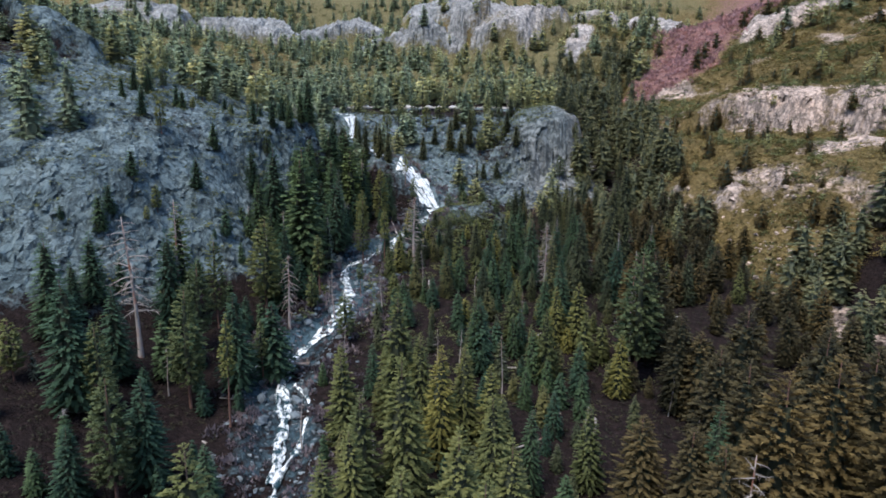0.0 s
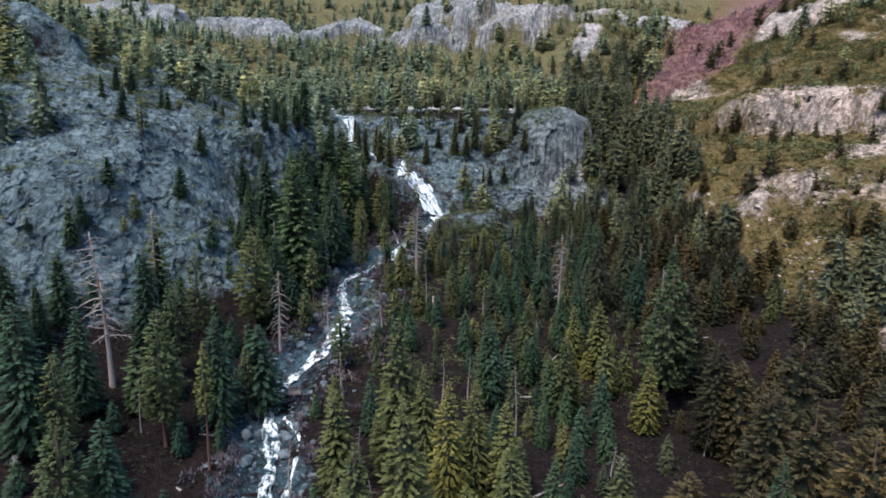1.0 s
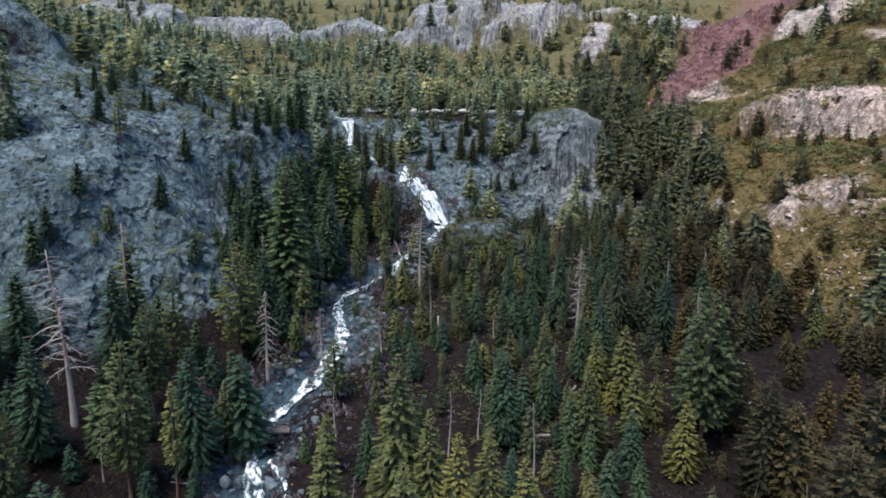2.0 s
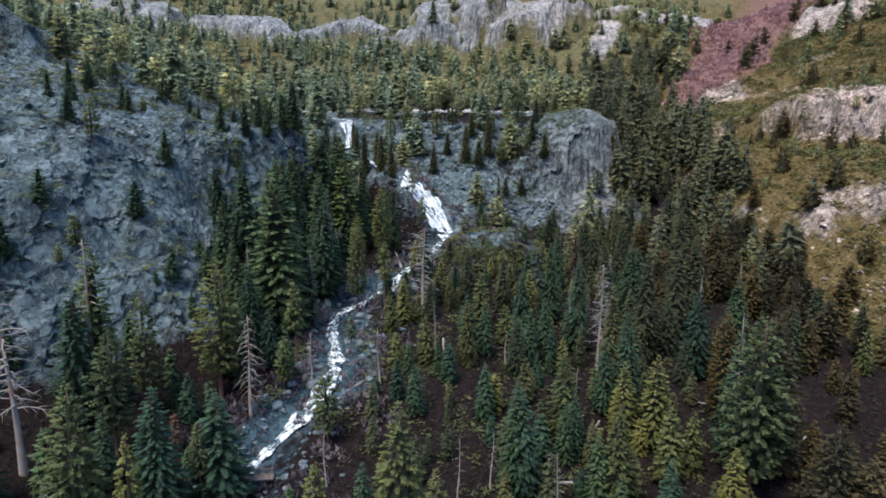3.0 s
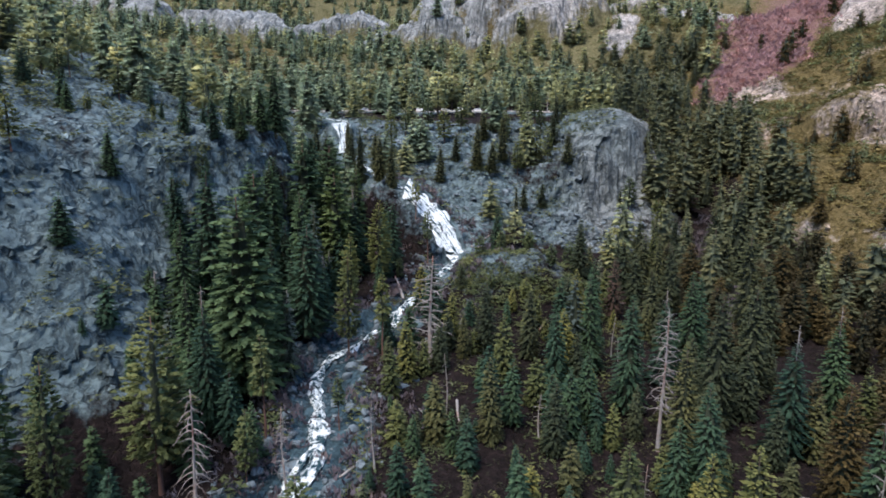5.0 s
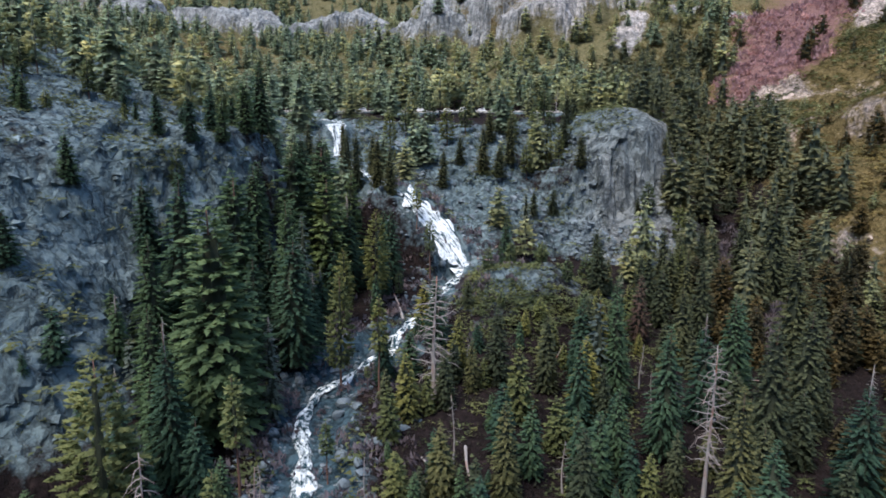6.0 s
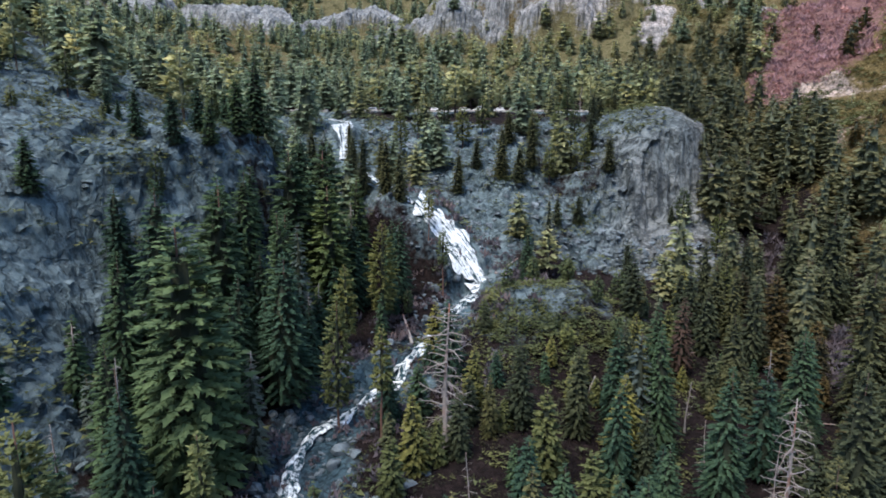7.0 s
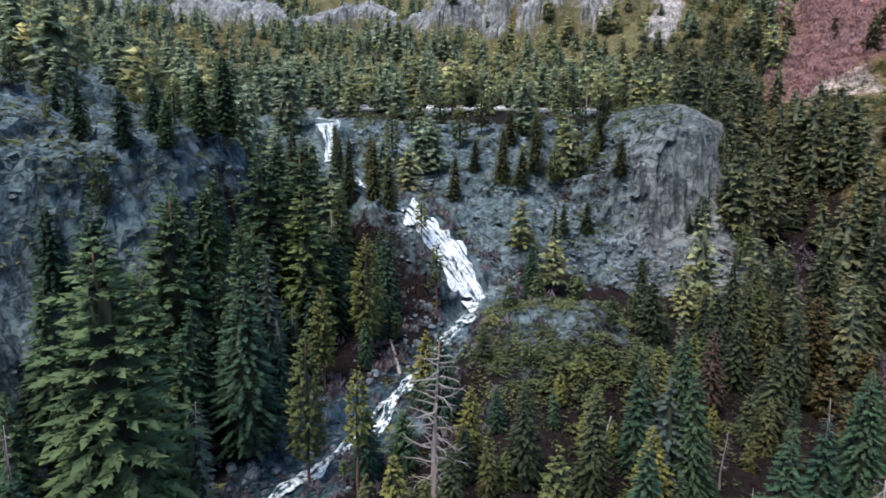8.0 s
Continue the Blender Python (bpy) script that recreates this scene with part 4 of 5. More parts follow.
# the stand is thick and thin by turns
floor_stand = (xs > -12) & (xs < 62) & (ys > 108) & (ys < 226)
shares = forest_share(xs, ys) * np.where(floor_stand, 1.0, 0.95 + 0.7 * fbm(xs, ys, 24, 3, 55))
for x, y, share in zip(xs, ys, shares):
    if random.random() < share and room_left(x, y, 3.0):
        near.append((x, y))
        STANDING.append((x, y))
floor_y = [p for p in zip(*candidates(-90, 106, 96, 236, 8.2, 3.9)) if room_left(p[0], p[1], 3.0)]
for (x, y), share in zip(floor_y, forest_share(*np.array(floor_y).T)):
    if random.random() < (0.6 if x < -20 else 0.85 if x < 40 or y > 175 else 0.3) * share:
        STANDING.append((x, y))
        tree(random.choice(("young_fir", "young_fir", "fir", "grey_fir")) if x < -20 else random.choice(("young_fir", "olive_fir", "olive_fir", "spruce")) if x < 46 else "cedar", x, y, random.uniform(5, 10) if x < 60 else random.uniform(8, 15), random.uniform(0.9, 1.2))
for x, y in zip(*candidates(-12, 44, 172, 236, 6.4, 3.0)):
    if room_left(x, y, 2.4) and math.hypot(x + 8, y - 192) > 9 and random.random() < 0.5 and float(to_stream(np.array([x]), np.array([y]))[0][0]) > 6:
        STANDING.append((x, y))
        tree(random.choice(("young_fir", "olive_fir", "young_fir", "spruce")), x, y, random.uniform(3, 7), random.uniform(0.95, 1.25))
for x, y in near:
    if x > 34 and y < 165:
        kind, height = random.choice(("cedar", "cedar", "cedar", "olive_fir")), random.uniform(9, 20)
    elif x < -22:
        kind, height = random.choice(("fir", "fir", "fir", "pine", "young_fir", "topped_fir", "great_pine")), random.uniform(9, 24)
        if y > 178:
            height *= 1.15
    else:
        kind, height = random.choice(("fir", "olive_fir", "young_fir", "spruce", "olive_fir", "grey_fir" if random.random() < 0.3 else "olive_fir")), random.uniform(8, 16)
        if x > 22 and kind in ("fir", "young_fir"):
            kind = "olive_fir"
    if x > 48 and random.random() < 0.7:
        kind = "cedar"
    if y < 172:
        height *= 0.62
    if x < -54 and y > 195 or x < -66 and y > 165:
        kind, height = random.choice(("pine", "fir", "pine", "young_fir")), random.uniform(4, 11)
    if x > 88:
        kind, height = random.choice(("cedar", "cedar", "olive_fir")), random.uniform(6, 14)
    tree(kind, x, y, height, random.uniform(0.85, 1.2))


# ---- far woods: too many to count ----
def forest_mesh(name, leaves, mat):
    """All crowns in one mesh, each tuft lit by the way it faces out of its tree."""
    v, f = joined([p[:2] for p in leaves])
    slot = np.concatenate([np.repeat((0, 1), (len(p[1]) - p[2], p[2])) for p in leaves]).astype(np.int32)
    centre = np.concatenate([np.repeat(p[0].mean(0)[None], len(p[1]), 0) for p in leaves])
    tri = v[f]
    flat = np.cross(tri[:, 1] - tri[:, 0], tri[:, 2] - tri[:, 0])
    flat /= np.linalg.norm(flat, axis=1)[:, None] + 1e-12
    out = (tri.mean(1) - centre) * (1, 1, 0)
    out /= np.linalg.norm(out, axis=1)[:, None] + 1e-9
    low, high = (np.concatenate([np.full(len(p[1]), limit(p[0][:, 2])) for p in leaves]) for limit in (np.min, np.max))
    tip = np.clip((tri.mean(1)[:, 2] - low) / (high - low), 0, 1)[:, None]
    want = out * (0.95 - 0.3 * tip) + np.array((0, 0, 1.0)) * (-0.05 + 1.05 * tip ** 1.3)
    turned = (flat * want).sum(1) < 0
    f[turned] = f[turned][:, ::-1]
    flat[turned] *= -1
    normal = 0.95 * want + 0.3 * flat
    normal /= np.linalg.norm(normal, axis=1)[:, None]
    me = mesh_of(name, v, f, mat)
    me.materials.append(HAZED_CORE)
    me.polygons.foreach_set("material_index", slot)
    me.normals_split_custom_set(np.repeat(normal, 3, axis=0).tolist())
    return me


def far_woods(name, label, kinds, mat, spots, detail=0.4):
    """One object of many far trees: spots of (x, y, height)."""
    rng = random.Random(name)
    shapes = [kind_crown(k, 900 + i, 13.0, detail) for i, k in enumerate(kinds * 2)]
    sticks = tube([(0, 0, -0.04), (0, 0, 0.5), (0, 0, 0.97)], (0.014, 0.009, 0.002), 4)
    leaves, stems = [], []
    zs = [ground_z(s[0], s[1]) for s in spots]
    for (x, y, h), z in zip(spots, zs):
        v, f, inside = rng.choice(shapes)
        a, w = rng.uniform(0, 6.28), h * rng.uniform(0.9, 1.45)
        c, s = math.cos(a), math.sin(a)
        place = np.array((x, y, z - 0.3))
        leaves.append((v @ np.array(((c, s, 0), (-s, c, 0), (0, 0, 1))) * (w, w, h) + place, f, inside))
        stems.append((sticks[0] * (w, w, h) + place, sticks[1]))
    ob = tagged(new(name, forest_mesh(name, leaves, mat)), label, "forest", kind="stuff")
    tagged(part("trunks", mesh_of("trunks", *joined(stems), BARK), ob), kind="stuff")
    return ob


spots = {"fir": [], "pine": [], "spruce": [], "cedar": [], "deep": []}
xs, ys = candidates(-330, 330, -70, 760, 9.8, 4.6)
keep = (np.abs(xs) < np.maximum(0.75 * ys + 60, 120)) & ~((np.abs(xs) < 104) & (ys < 262) & (ys > 60))
xs, ys = xs[keep], ys[keep]
patch = fbm(xs, ys, 40, 3, 77)
shares = forest_share(xs, ys)
shares = np.where(ys > 470, shares * np.maximum(0.08, 0.7 + 1.3 * patch), shares)
shares = np.where((xs > 125 + 0.3 * np.maximum(0, ys - 380)) & (ys > 340), shares * np.maximum(0.03, 0.1 + 0.5 * patch), shares)
shares = np.where((xs < -60) & (ys < 340), shares * (0.7 + 0.5 * patch), shares)
for x, y, share in zip(xs, ys, shares):
    if random.random() < share and room_left(x, y, 3.0):
        dark = (62 < x < 98 + 0.12 * (y - 230) and 230 < y < 480) or (x > 88 and 120 < y < 205)
        kind = "deep" if dark else random.choice(("fir", "pine", "pine", "spruce") if x > -10 else ("fir", "fir", "fir", "pine"))
        tall = random.uniform(13, 23) if dark else random.uniform(9, 21)
        if x > 88 and y < 350 and not dark:
            kind, tall = random.choice(("cedar", "cedar", "pine")), random.uniform(4, 12)
        if x < -88 and y < 350:
            tall = random.uniform(9, 24)
        if y > 430:
            tall *= 0.85
        spots[kind].append((x, y, tall))
for x, y in zip(*candidates(104, 150, 140, 200, 8.0, 3.6)):
    if room_left(x, y, 3.0) and x - y < -70:
        spots["deep"].append((x, y, random.uniform(9, 16)))
for x, y in zip(*candidates(60, 104, 222, 350, 9.2, 4.0)):
    if room_left(x, y, 3.0) and x < 92 + 0.1 * (y - 222) and (y > 300 or abs(x - 66 - 0.2 * (y - 240)) > 4):
        spots["deep"].append((x, y, random.uniform(11, 21)))
for x, y in zip(*candidates(92, 230, 186, 345, 13.0, 6.0)):
    if room_left(x, y, 3.0) and random.random() < 0.55:
        spots[random.choice(("cedar", "cedar", "pine"))].append((x, y, random.uniform(3.5, 11)))
for x, y in zip(*candidates(150, 330, 380, 520, 17.0, 8.0)):
    if random.random() < 0.5:
        spots["cedar"].append((x, y, random.uniform(5, 14)))
WOODS = (("deep", "ravine_forest", "dense dark fir forest filling the ravine", ("olive_fir", "fir", "fir"), DEEP_FIR), ("fir", "fir_forest", "dark fir forest", ("fir", "fir", "young_fir"), HAZED_FIR), ("pine", "pine_forest", "olive-green pine forest", ("pine", "pine", "spruce"), HAZED_PINE),
         ("spruce", "mixed_forest", "light green conifers", ("spruce", "young_fir"), HAZED_PINE), ("cedar", "scattered_cedars", "small olive cedars", ("cedar", "spruce"), CEDAR_OLIVE))
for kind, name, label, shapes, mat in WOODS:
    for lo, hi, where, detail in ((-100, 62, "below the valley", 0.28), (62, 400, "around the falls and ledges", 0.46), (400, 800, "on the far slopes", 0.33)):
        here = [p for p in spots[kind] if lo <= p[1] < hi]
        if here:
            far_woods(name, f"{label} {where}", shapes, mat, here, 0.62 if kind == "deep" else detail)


# ---- brush ----
def bush_shape(rng, leaves, upright):
    v = []
    for k in range(leaves):
        a, r, h = rng.uniform(0, 6.28), math.sqrt(rng.random()) * 0.9, rng.random()
        p = np.array((math.cos(a) * r, math.sin(a) * r, (1 - r * r * 0.8) * (0.25 + 0.75 * h)))
        q = np.array((rng.uniform(-1, 1), rng.uniform(-1, 1), rng.uniform(-0.4, 0.4) + upright))
        w = np.array((rng.uniform(-1, 1), rng.uniform(-1, 1), rng.uniform(-0.5, 0.5)))
        v += [p - 0.2 * w, p + 0.2 * w, p + 0.42 * q]
    v = np.array(v)
    return v, np.arange(len(v)).reshape(-1, 3)


def brush(name, label, mat, spots, leaves, upright=0.2, tall=0.7):
    rng = random.Random(name)
    shapes = [bush_shape(rng, leaves, upright) for k in range(6)]
    zs = [ground_z(s[0], s[1]) for s in spots]
    out = []
    for (x, y, size), z in zip(spots, zs):
        v, f = rng.choice(shapes)
        a = rng.uniform(0, 6.28)
        c, s = math.cos(a), math.sin(a)
        out.append((v @ np.array(((c, s, 0), (-s, c, 0), (0, 0, 1))) * (size, size, size * tall * rng.uniform(0.7, 1.2)) + (x, y, z - 0.15), f))
    return tagged(new(name, mesh_of(name, *joined(out), mat)), label, "brush", kind="stuff")


def sown(x0, x1, y0, y1, count, test, size):
    xs, ys = np.random.uniform(x0, x1, count), np.random.uniform(y0, y1, count)
    z, rock, scrub, gully = land(xs, ys, False)
    keep = test(xs, ys, rock, scrub, gully) > np.random.random(count)
    return [(x, y, random.uniform(*size)) for x, y in zip(xs[keep], ys[keep])]


brush("dry_scrub", "ochre dry scrub covering the eastern slope", SCRUB,
      sown(88, 300, 185, 520, 26000, lambda x, y, r, s, g: np.clip(s * (1.1 - 1.3 * r), 0, 1) * (g < 0.35) * (x < 0.6 * y + 40), (0.8, 2.8)), 16)
brush("bench_scrub", "low green scrub in the cracks of the rock", GREEN_SCRUB,
      sown(-170, 66, 140, 345, 16000, lambda x, y, r, s, g: np.clip((r - 0.15) * 2, 0, 1) * (0.12 + 2.4 * np.clip(fbm(x, y, 14, 3, 91), 0, 1)) * (to_stream(x, y)[0] > 6), (0.9, 3.2)), 18)
brush("knoll_scrub", "green and brown manzanita on the knoll", GREEN_SCRUB,
      sown(-14, 34, 214, 272, 5000, lambda x, y, r, s, g: 0.8 * np.exp(-((x - 9) / 16) ** 2 - ((y - 240) / 17) ** 2) * (0.15 + 3 * np.clip(0.1 + fbm(x, y, 7, 2, 190), 0, 1)) * (to_stream(x, y)[0] > 5), (0.7, 2.4)), 24)
brush("far_scrub", "green-brown scrub on the far slopes", GREEN_SCRUB,
      sown(-330, 330, 420, 760, 18000, lambda x, y, r, s, g: np.clip(0.7 - r, 0, 1) * (g < 0.4) * (np.abs(x) < 0.7 * y), (1.6, 4.2)), 10)
brush("valley_scrub", "dark green shrubs on the valley floor between the firs", GREEN_SCRUB,
      sown(-22, 66, 140, 236, 4200, lambda x, y, r, s, g: 0.15 + 1.6 * np.clip(fbm(x, y, 13, 3, 210), 0, 1) * (to_stream(x, y)[0] > 6), (0.6, 1.9)), 18, 0.25, 0.8)
brush("manzanita_clumps", "dark olive manzanita clumps on the eastern ledges", GREEN_SCRUB,
      sown(86, 260, 185, 460, 5200, lambda x, y, r, s, g: np.clip(s, 0, 1) * (g < 0.3) * np.clip(0.25 + 2.2 * fbm(x, y, 17, 3, 200), 0, 1) * (x < 0.6 * y + 30), (1.4, 3.4)), 34, 0.25, 0.75)
brush("ravine_brush", "leafless purple-grey brush along the ravine's creek", TWIGS,
      sown(56, 96, 222, 300, 2600, lambda x, y, r, s, g: 0.7 * np.exp(-((x - 66 - 0.2 * (y - 240) - 2 * np.sin(y / 9)) / 3.0) ** 2), (1.0, 2.2)), 26, 1.0, 1.1)
brush("red_brush", "leafless reddish-pink brush filling a gully", RED_BRUSH,
      sown(95, 420, 372, 680, 17000, lambda x, y, r, s, g: np.clip(1.6 * g - 0.25, 0, 0.6) * np.clip(0.9 + 1.6 * fbm(x, y, 16, 2, 35), 0, 1), (1.6, 4.0)), 18, 0.9, 1.0)
brush("stream_brush", "bare purple-grey willow brush along the stream", TWIGS,
      sown(-75, 40, 90, 280, 4600, lambda x, y, r, s, g: 0.75 * np.exp(-((to_stream(x, y)[0] - 9) / 6) ** 2), (0.7, 1.9)), 24, 1.2, 1.1)
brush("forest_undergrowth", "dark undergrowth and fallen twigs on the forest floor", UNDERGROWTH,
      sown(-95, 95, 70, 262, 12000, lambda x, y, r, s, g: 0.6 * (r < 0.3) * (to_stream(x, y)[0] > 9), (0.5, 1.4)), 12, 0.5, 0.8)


# ---- the stream and its falls ----
def curve_points(points, step):
    """A smooth curve through points, sampled evenly."""
    p = np.array(points, float)
    out = []
    for i in range(len(p) - 1):
        a, b, c, d = p[max(0, i - 1)], p[i], p[i + 1], p[min(len(p) - 1, i + 2)]
        n = max(2, int(np.linalg.norm(c - b) / step))
        for t in np.arange(n) / n:
            out.append(0.5 * (2 * b + (c - a) * t + (2 * a - 5 * b + 4 * c - d) * t * t + (3 * b - a - 3 * c + d) * t ** 3))
    out.append(p[-1])
    return np.array(out)


def ribbon(name, label, points, width, mat, lift=0.12, bumps=0.25, step=0.5, across=10, lean=0.0, seed=0, wander=0.5):
    """Running water laid over its bed: a strip with uneven banks, swells and drops."""
    line = curve_points(points, step)
    way = np.gradient(line[:, :2], axis=0)
    way /= np.linalg.norm(way, axis=1)[:, None] + 1e-9
    side = np.stack((-way[:, 1], way[:, 0]), -1)
    run = np.concatenate(((0,), np.cumsum(np.linalg.norm(np.diff(line, axis=0), axis=1))))
    w = width * np.maximum(0.15, 1 + 0.7 * fbm(run, run * 0, 7, 3, 5 + seed) + 0.9 * fbm(run, run * 0 + 4, 2.4, 2, 6 + seed))
    mid = wander * width * fbm(run, run * 0 + 9, 11, 3, 8 + seed)
    t = np.linspace(-1, 1, across)
    x = line[:, 0:1] + side[:, 0:1] * (t * w[:, None] + mid[:, None])
    y = line[:, 1:2] + side[:, 1:2] * (t * w[:, None] + mid[:, None])
    z = line[:, 2:3] + lift + bumps * (fbm(x, y, 1.6, 3, 14) + 0.8 * fbm(run[:, None] + 0 * x, x * 0, 3.0, 2, 15)) - 0.35 * np.abs(t) ** 3
    z = z + np.clip(lean * (y - line[:, 1:2]), -4, 4)
    n, k = x.shape
    i = np.arange((n - 1) * (k - 1))
    a = i // (k - 1) * k + i % (k - 1)
    me = mesh_of(name, np.stack((x, y, z), -1).reshape(-1, 3), np.stack((a, a + 1, a + k + 1, a + k), -1), mat)
    uv = me.uv_layers.new(name="flow")
    flow = np.stack((run[:, None] + 0 * x, (t * w[:, None])), -1).reshape(-1, 2)
    idx = np.empty(len(me.loops), np.int32)
    me.loops.foreach_get("vertex_index", idx)
    uv.data.foreach_set("uv", flow[idx].astype(np.float32).ravel())
    me.polygons.foreach_set("use_smooth", np.ones(len(me.polygons), bool))
    return tagged(new(name, me), label, "water", kind="structure")


ribbon("stream", "white-water stream running down among boulders", STREAM[0:16], 0.95, STREAM_WATER, 0.2, 0.35, 0.5, 10, 0.0, 0, 2.6)
ribbon("stream_braid", "second strand of the white-water stream", STREAM[3:16], 0.75, STREAM_WATER, 0.22, 0.35, 0.5, 8, 0.0, 20, 5.0)
ribbon("stream_arm", "side arm of the stream round a bank of stones", [(-33.5, 137.5, 0.2), (-29.5, 132, -1.2), (-28, 125, -3.2), (-29, 116, -5.2), (-31, 110, -6.3)], 0.8, STREAM_WATER, 0.5)
ribbon("waterfall_slide", "waterfall sliding white down a tilted slab", STREAM[15:18], 2.3, FALL_WATER, 0.6, 0.5, 0.35, 16, 1.1)
ribbon("upper_stream", "stream between the two falls", STREAM[17:20], 1.2, STREAM_WATER, 0.3)
ribbon("waterfall_upper", "upper waterfall dropping over the lip", STREAM[19:21], 2.7, FALL_WATER, 0.5, 0.5, 0.35, 12)
ribbon("lip_stream", "stream coming over the shelf above the falls", STREAM[20:23], 0.9, STREAM_WATER, 0.2)


# ---- boulders ----
STONES = []


def boulder_mesh(seed, rounded):
    rng = random.Random(seed)
    bm = bmesh.new()
    bmesh.ops.create_icosphere(bm, subdivisions=2, radius=1.0)
    cuts = [(Vector((rng.gauss(0, 1), rng.gauss(0, 1), rng.gauss(0, 0.8))).normalized(), rng.uniform(0.5, 0.85)) for k in range(9)]
    for v in bm.verts:
        for n, d in cuts:
            over = v.co.dot(n) - d
            if over > 0:
                v.co -= n * over * rounded
        v.co += v.co * 0.08 * noise.noise(v.co * 2.5 + Vector((seed, 0, 0)))
        v.co.z *= 0.72
    for f in bm.faces:
        f.smooth = False
    me = bpy.data.meshes.new("boulder")
    bm.to_mesh(me)
    bm.free()
    me.materials.append(BOULDER)
    return me


def boulder(x, y, size, label="grey granite boulder beside the stream", sink=0.3):
    if not STONES:
        STONES.extend(boulder_mesh(k, 0.75 + 0.03 * k) for k in range(6))
    ob = tagged(new("boulder", random.choice(STONES)), label, "boulder", "boulders of the stream")
    s = [size * random.uniform(0.75, 1.25) for k in range(3)]
    ob.matrix_basis = Matrix.LocRotScale((x, y, ground_z(x, y) + s[2] * (0.5 - sink)), Euler((random.uniform(-0.3, 0.3), random.uniform(-0.3, 0.3), random.uniform(0, 6.28))), s)
    return ob


line = curve_points(STREAM[4:17], 1.2)
for k in range(150):
    p = random.choice(line)
    off = random.choice((-1, 1)) * random.uniform(1.6, 9.0)
    boulder(p[0] + off, p[1] + random.uniform(-2, 2), random.uniform(0.45, 1.5) if abs(off) > 3 else random.uniform(0.4, 0.9))
boulder(-62, 94, 1.7, "large round grey boulder under the firs")
for bx, by, size in ((-15, 193, 2.6), (-18, 189, 2.0), (-12.5, 196, 1.8), (-20, 174, 2.0), (-17.5, 178, 1.7), (-12, 236, 2.0)):
    boulder(bx, by, size, "pale flat granite slab beside the stream", 0.75).scale.z *= 0.55
boulder(62, 160, 1.6, "rounded grey boulder in the dark forest")


def rubble(name, label, spots, mat=BOULDER):
    """A field of broken blocks."""
    shapes = ANGULAR
    zs = [ground_z(s[0], s[1]) for s in spots]
    out = []
    for (x, y, size), z in zip(spots, zs):
        v, f = random.choice(shapes)
        turn = np.array(Euler((random.uniform(-0.5, 0.5), random.uniform(-0.5, 0.5), random.uniform(0, 6.28))).to_matrix())
        out.append((v @ turn * (size, size, size * 0.8) + (x, y, z - size * 0.1), f))
    me = mesh_of(name, *joined(out), mat)
    me.polygons.foreach_set("use_smooth", np.zeros(len(me.polygons), bool))
    return tagged(new(name, me), label, "rocks", kind="stuff")


def angular(seed):
    """A broken block with flat faces."""
    rng = random.Random(seed)
    bm = bmesh.new()
    for k in range(11):
        p = Vector((rng.uniform(-1, 1), rng.uniform(-1, 1), rng.uniform(-0.8, 0.8)))
        bm.verts.new(p * (0.9 / max(abs(p.x), abs(p.y), abs(p.z) * 1.2)) * rng.uniform(0.8, 1.1))
    hull = bmesh.ops.convex_hull(bm, input=bm.verts[:])
    bmesh.ops.delete(bm, geom=[e for e in hull["geom_interior"] if isinstance(e, bmesh.types.BMVert)], context="VERTS")
    bmesh.ops.triangulate(bm, faces=bm.faces[:])
    bm.verts.index_update()
    v = np.array([p.co[:] for p in bm.verts])
    f = np.array([[p.index for p in q.verts] for q in bm.faces])
    bm.free()
    return v, f


ANGULAR = [angular(70 + k) for k in range(8)]


rubble("dome_talus", "pale broken talus blocks at the foot of the dome", sown(14, 66, 270, 292, 500, lambda x, y, r, s, g: plateau(x, y, 40, 281, 26, 8), (0.4, 1.1)))
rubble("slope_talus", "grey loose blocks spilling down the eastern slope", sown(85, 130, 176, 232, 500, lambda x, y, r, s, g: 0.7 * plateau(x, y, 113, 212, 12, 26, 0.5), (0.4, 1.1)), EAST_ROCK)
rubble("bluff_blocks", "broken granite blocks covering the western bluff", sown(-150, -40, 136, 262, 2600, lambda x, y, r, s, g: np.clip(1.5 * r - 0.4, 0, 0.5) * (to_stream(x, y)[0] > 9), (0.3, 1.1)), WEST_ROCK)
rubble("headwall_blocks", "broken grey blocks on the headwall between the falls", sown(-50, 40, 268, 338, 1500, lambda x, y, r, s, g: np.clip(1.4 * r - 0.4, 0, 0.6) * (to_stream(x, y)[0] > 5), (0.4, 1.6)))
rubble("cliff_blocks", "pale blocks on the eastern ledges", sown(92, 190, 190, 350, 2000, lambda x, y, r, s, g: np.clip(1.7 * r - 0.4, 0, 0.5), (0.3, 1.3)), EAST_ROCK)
rubble("bank_rubble", "small stones along the stream bed", sown(-60, 12, 100, 268, 5200, lambda x, y, r, s, g: 0.8 * np.exp(-((to_stream(x, y)[0] - 4) / 5) ** 2), (0.2, 0.75)))


# ---- fallen logs ----
def log(x, y, length, girth, turn, tilt, label="fallen reddish trunk lying on the rocks"):
    h = np.linspace(0, 1, 5)
    me = mesh_of("fallen_log", *tube(np.stack((h * length, 0.12 * np.sin(h * 4 + x), 0 * h), -1), girth * (1 - 0.5 * h), 8), DEAD_WOOD)
    ob = tagged(new("fallen_log", me), label, "log", "fallen logs")
    ob.matrix_basis = Matrix.LocRotScale((x, y, ground_z(x, y) + girth * 0.6), Euler((0, -radians(tilt), radians(turn))), None)
    return ob


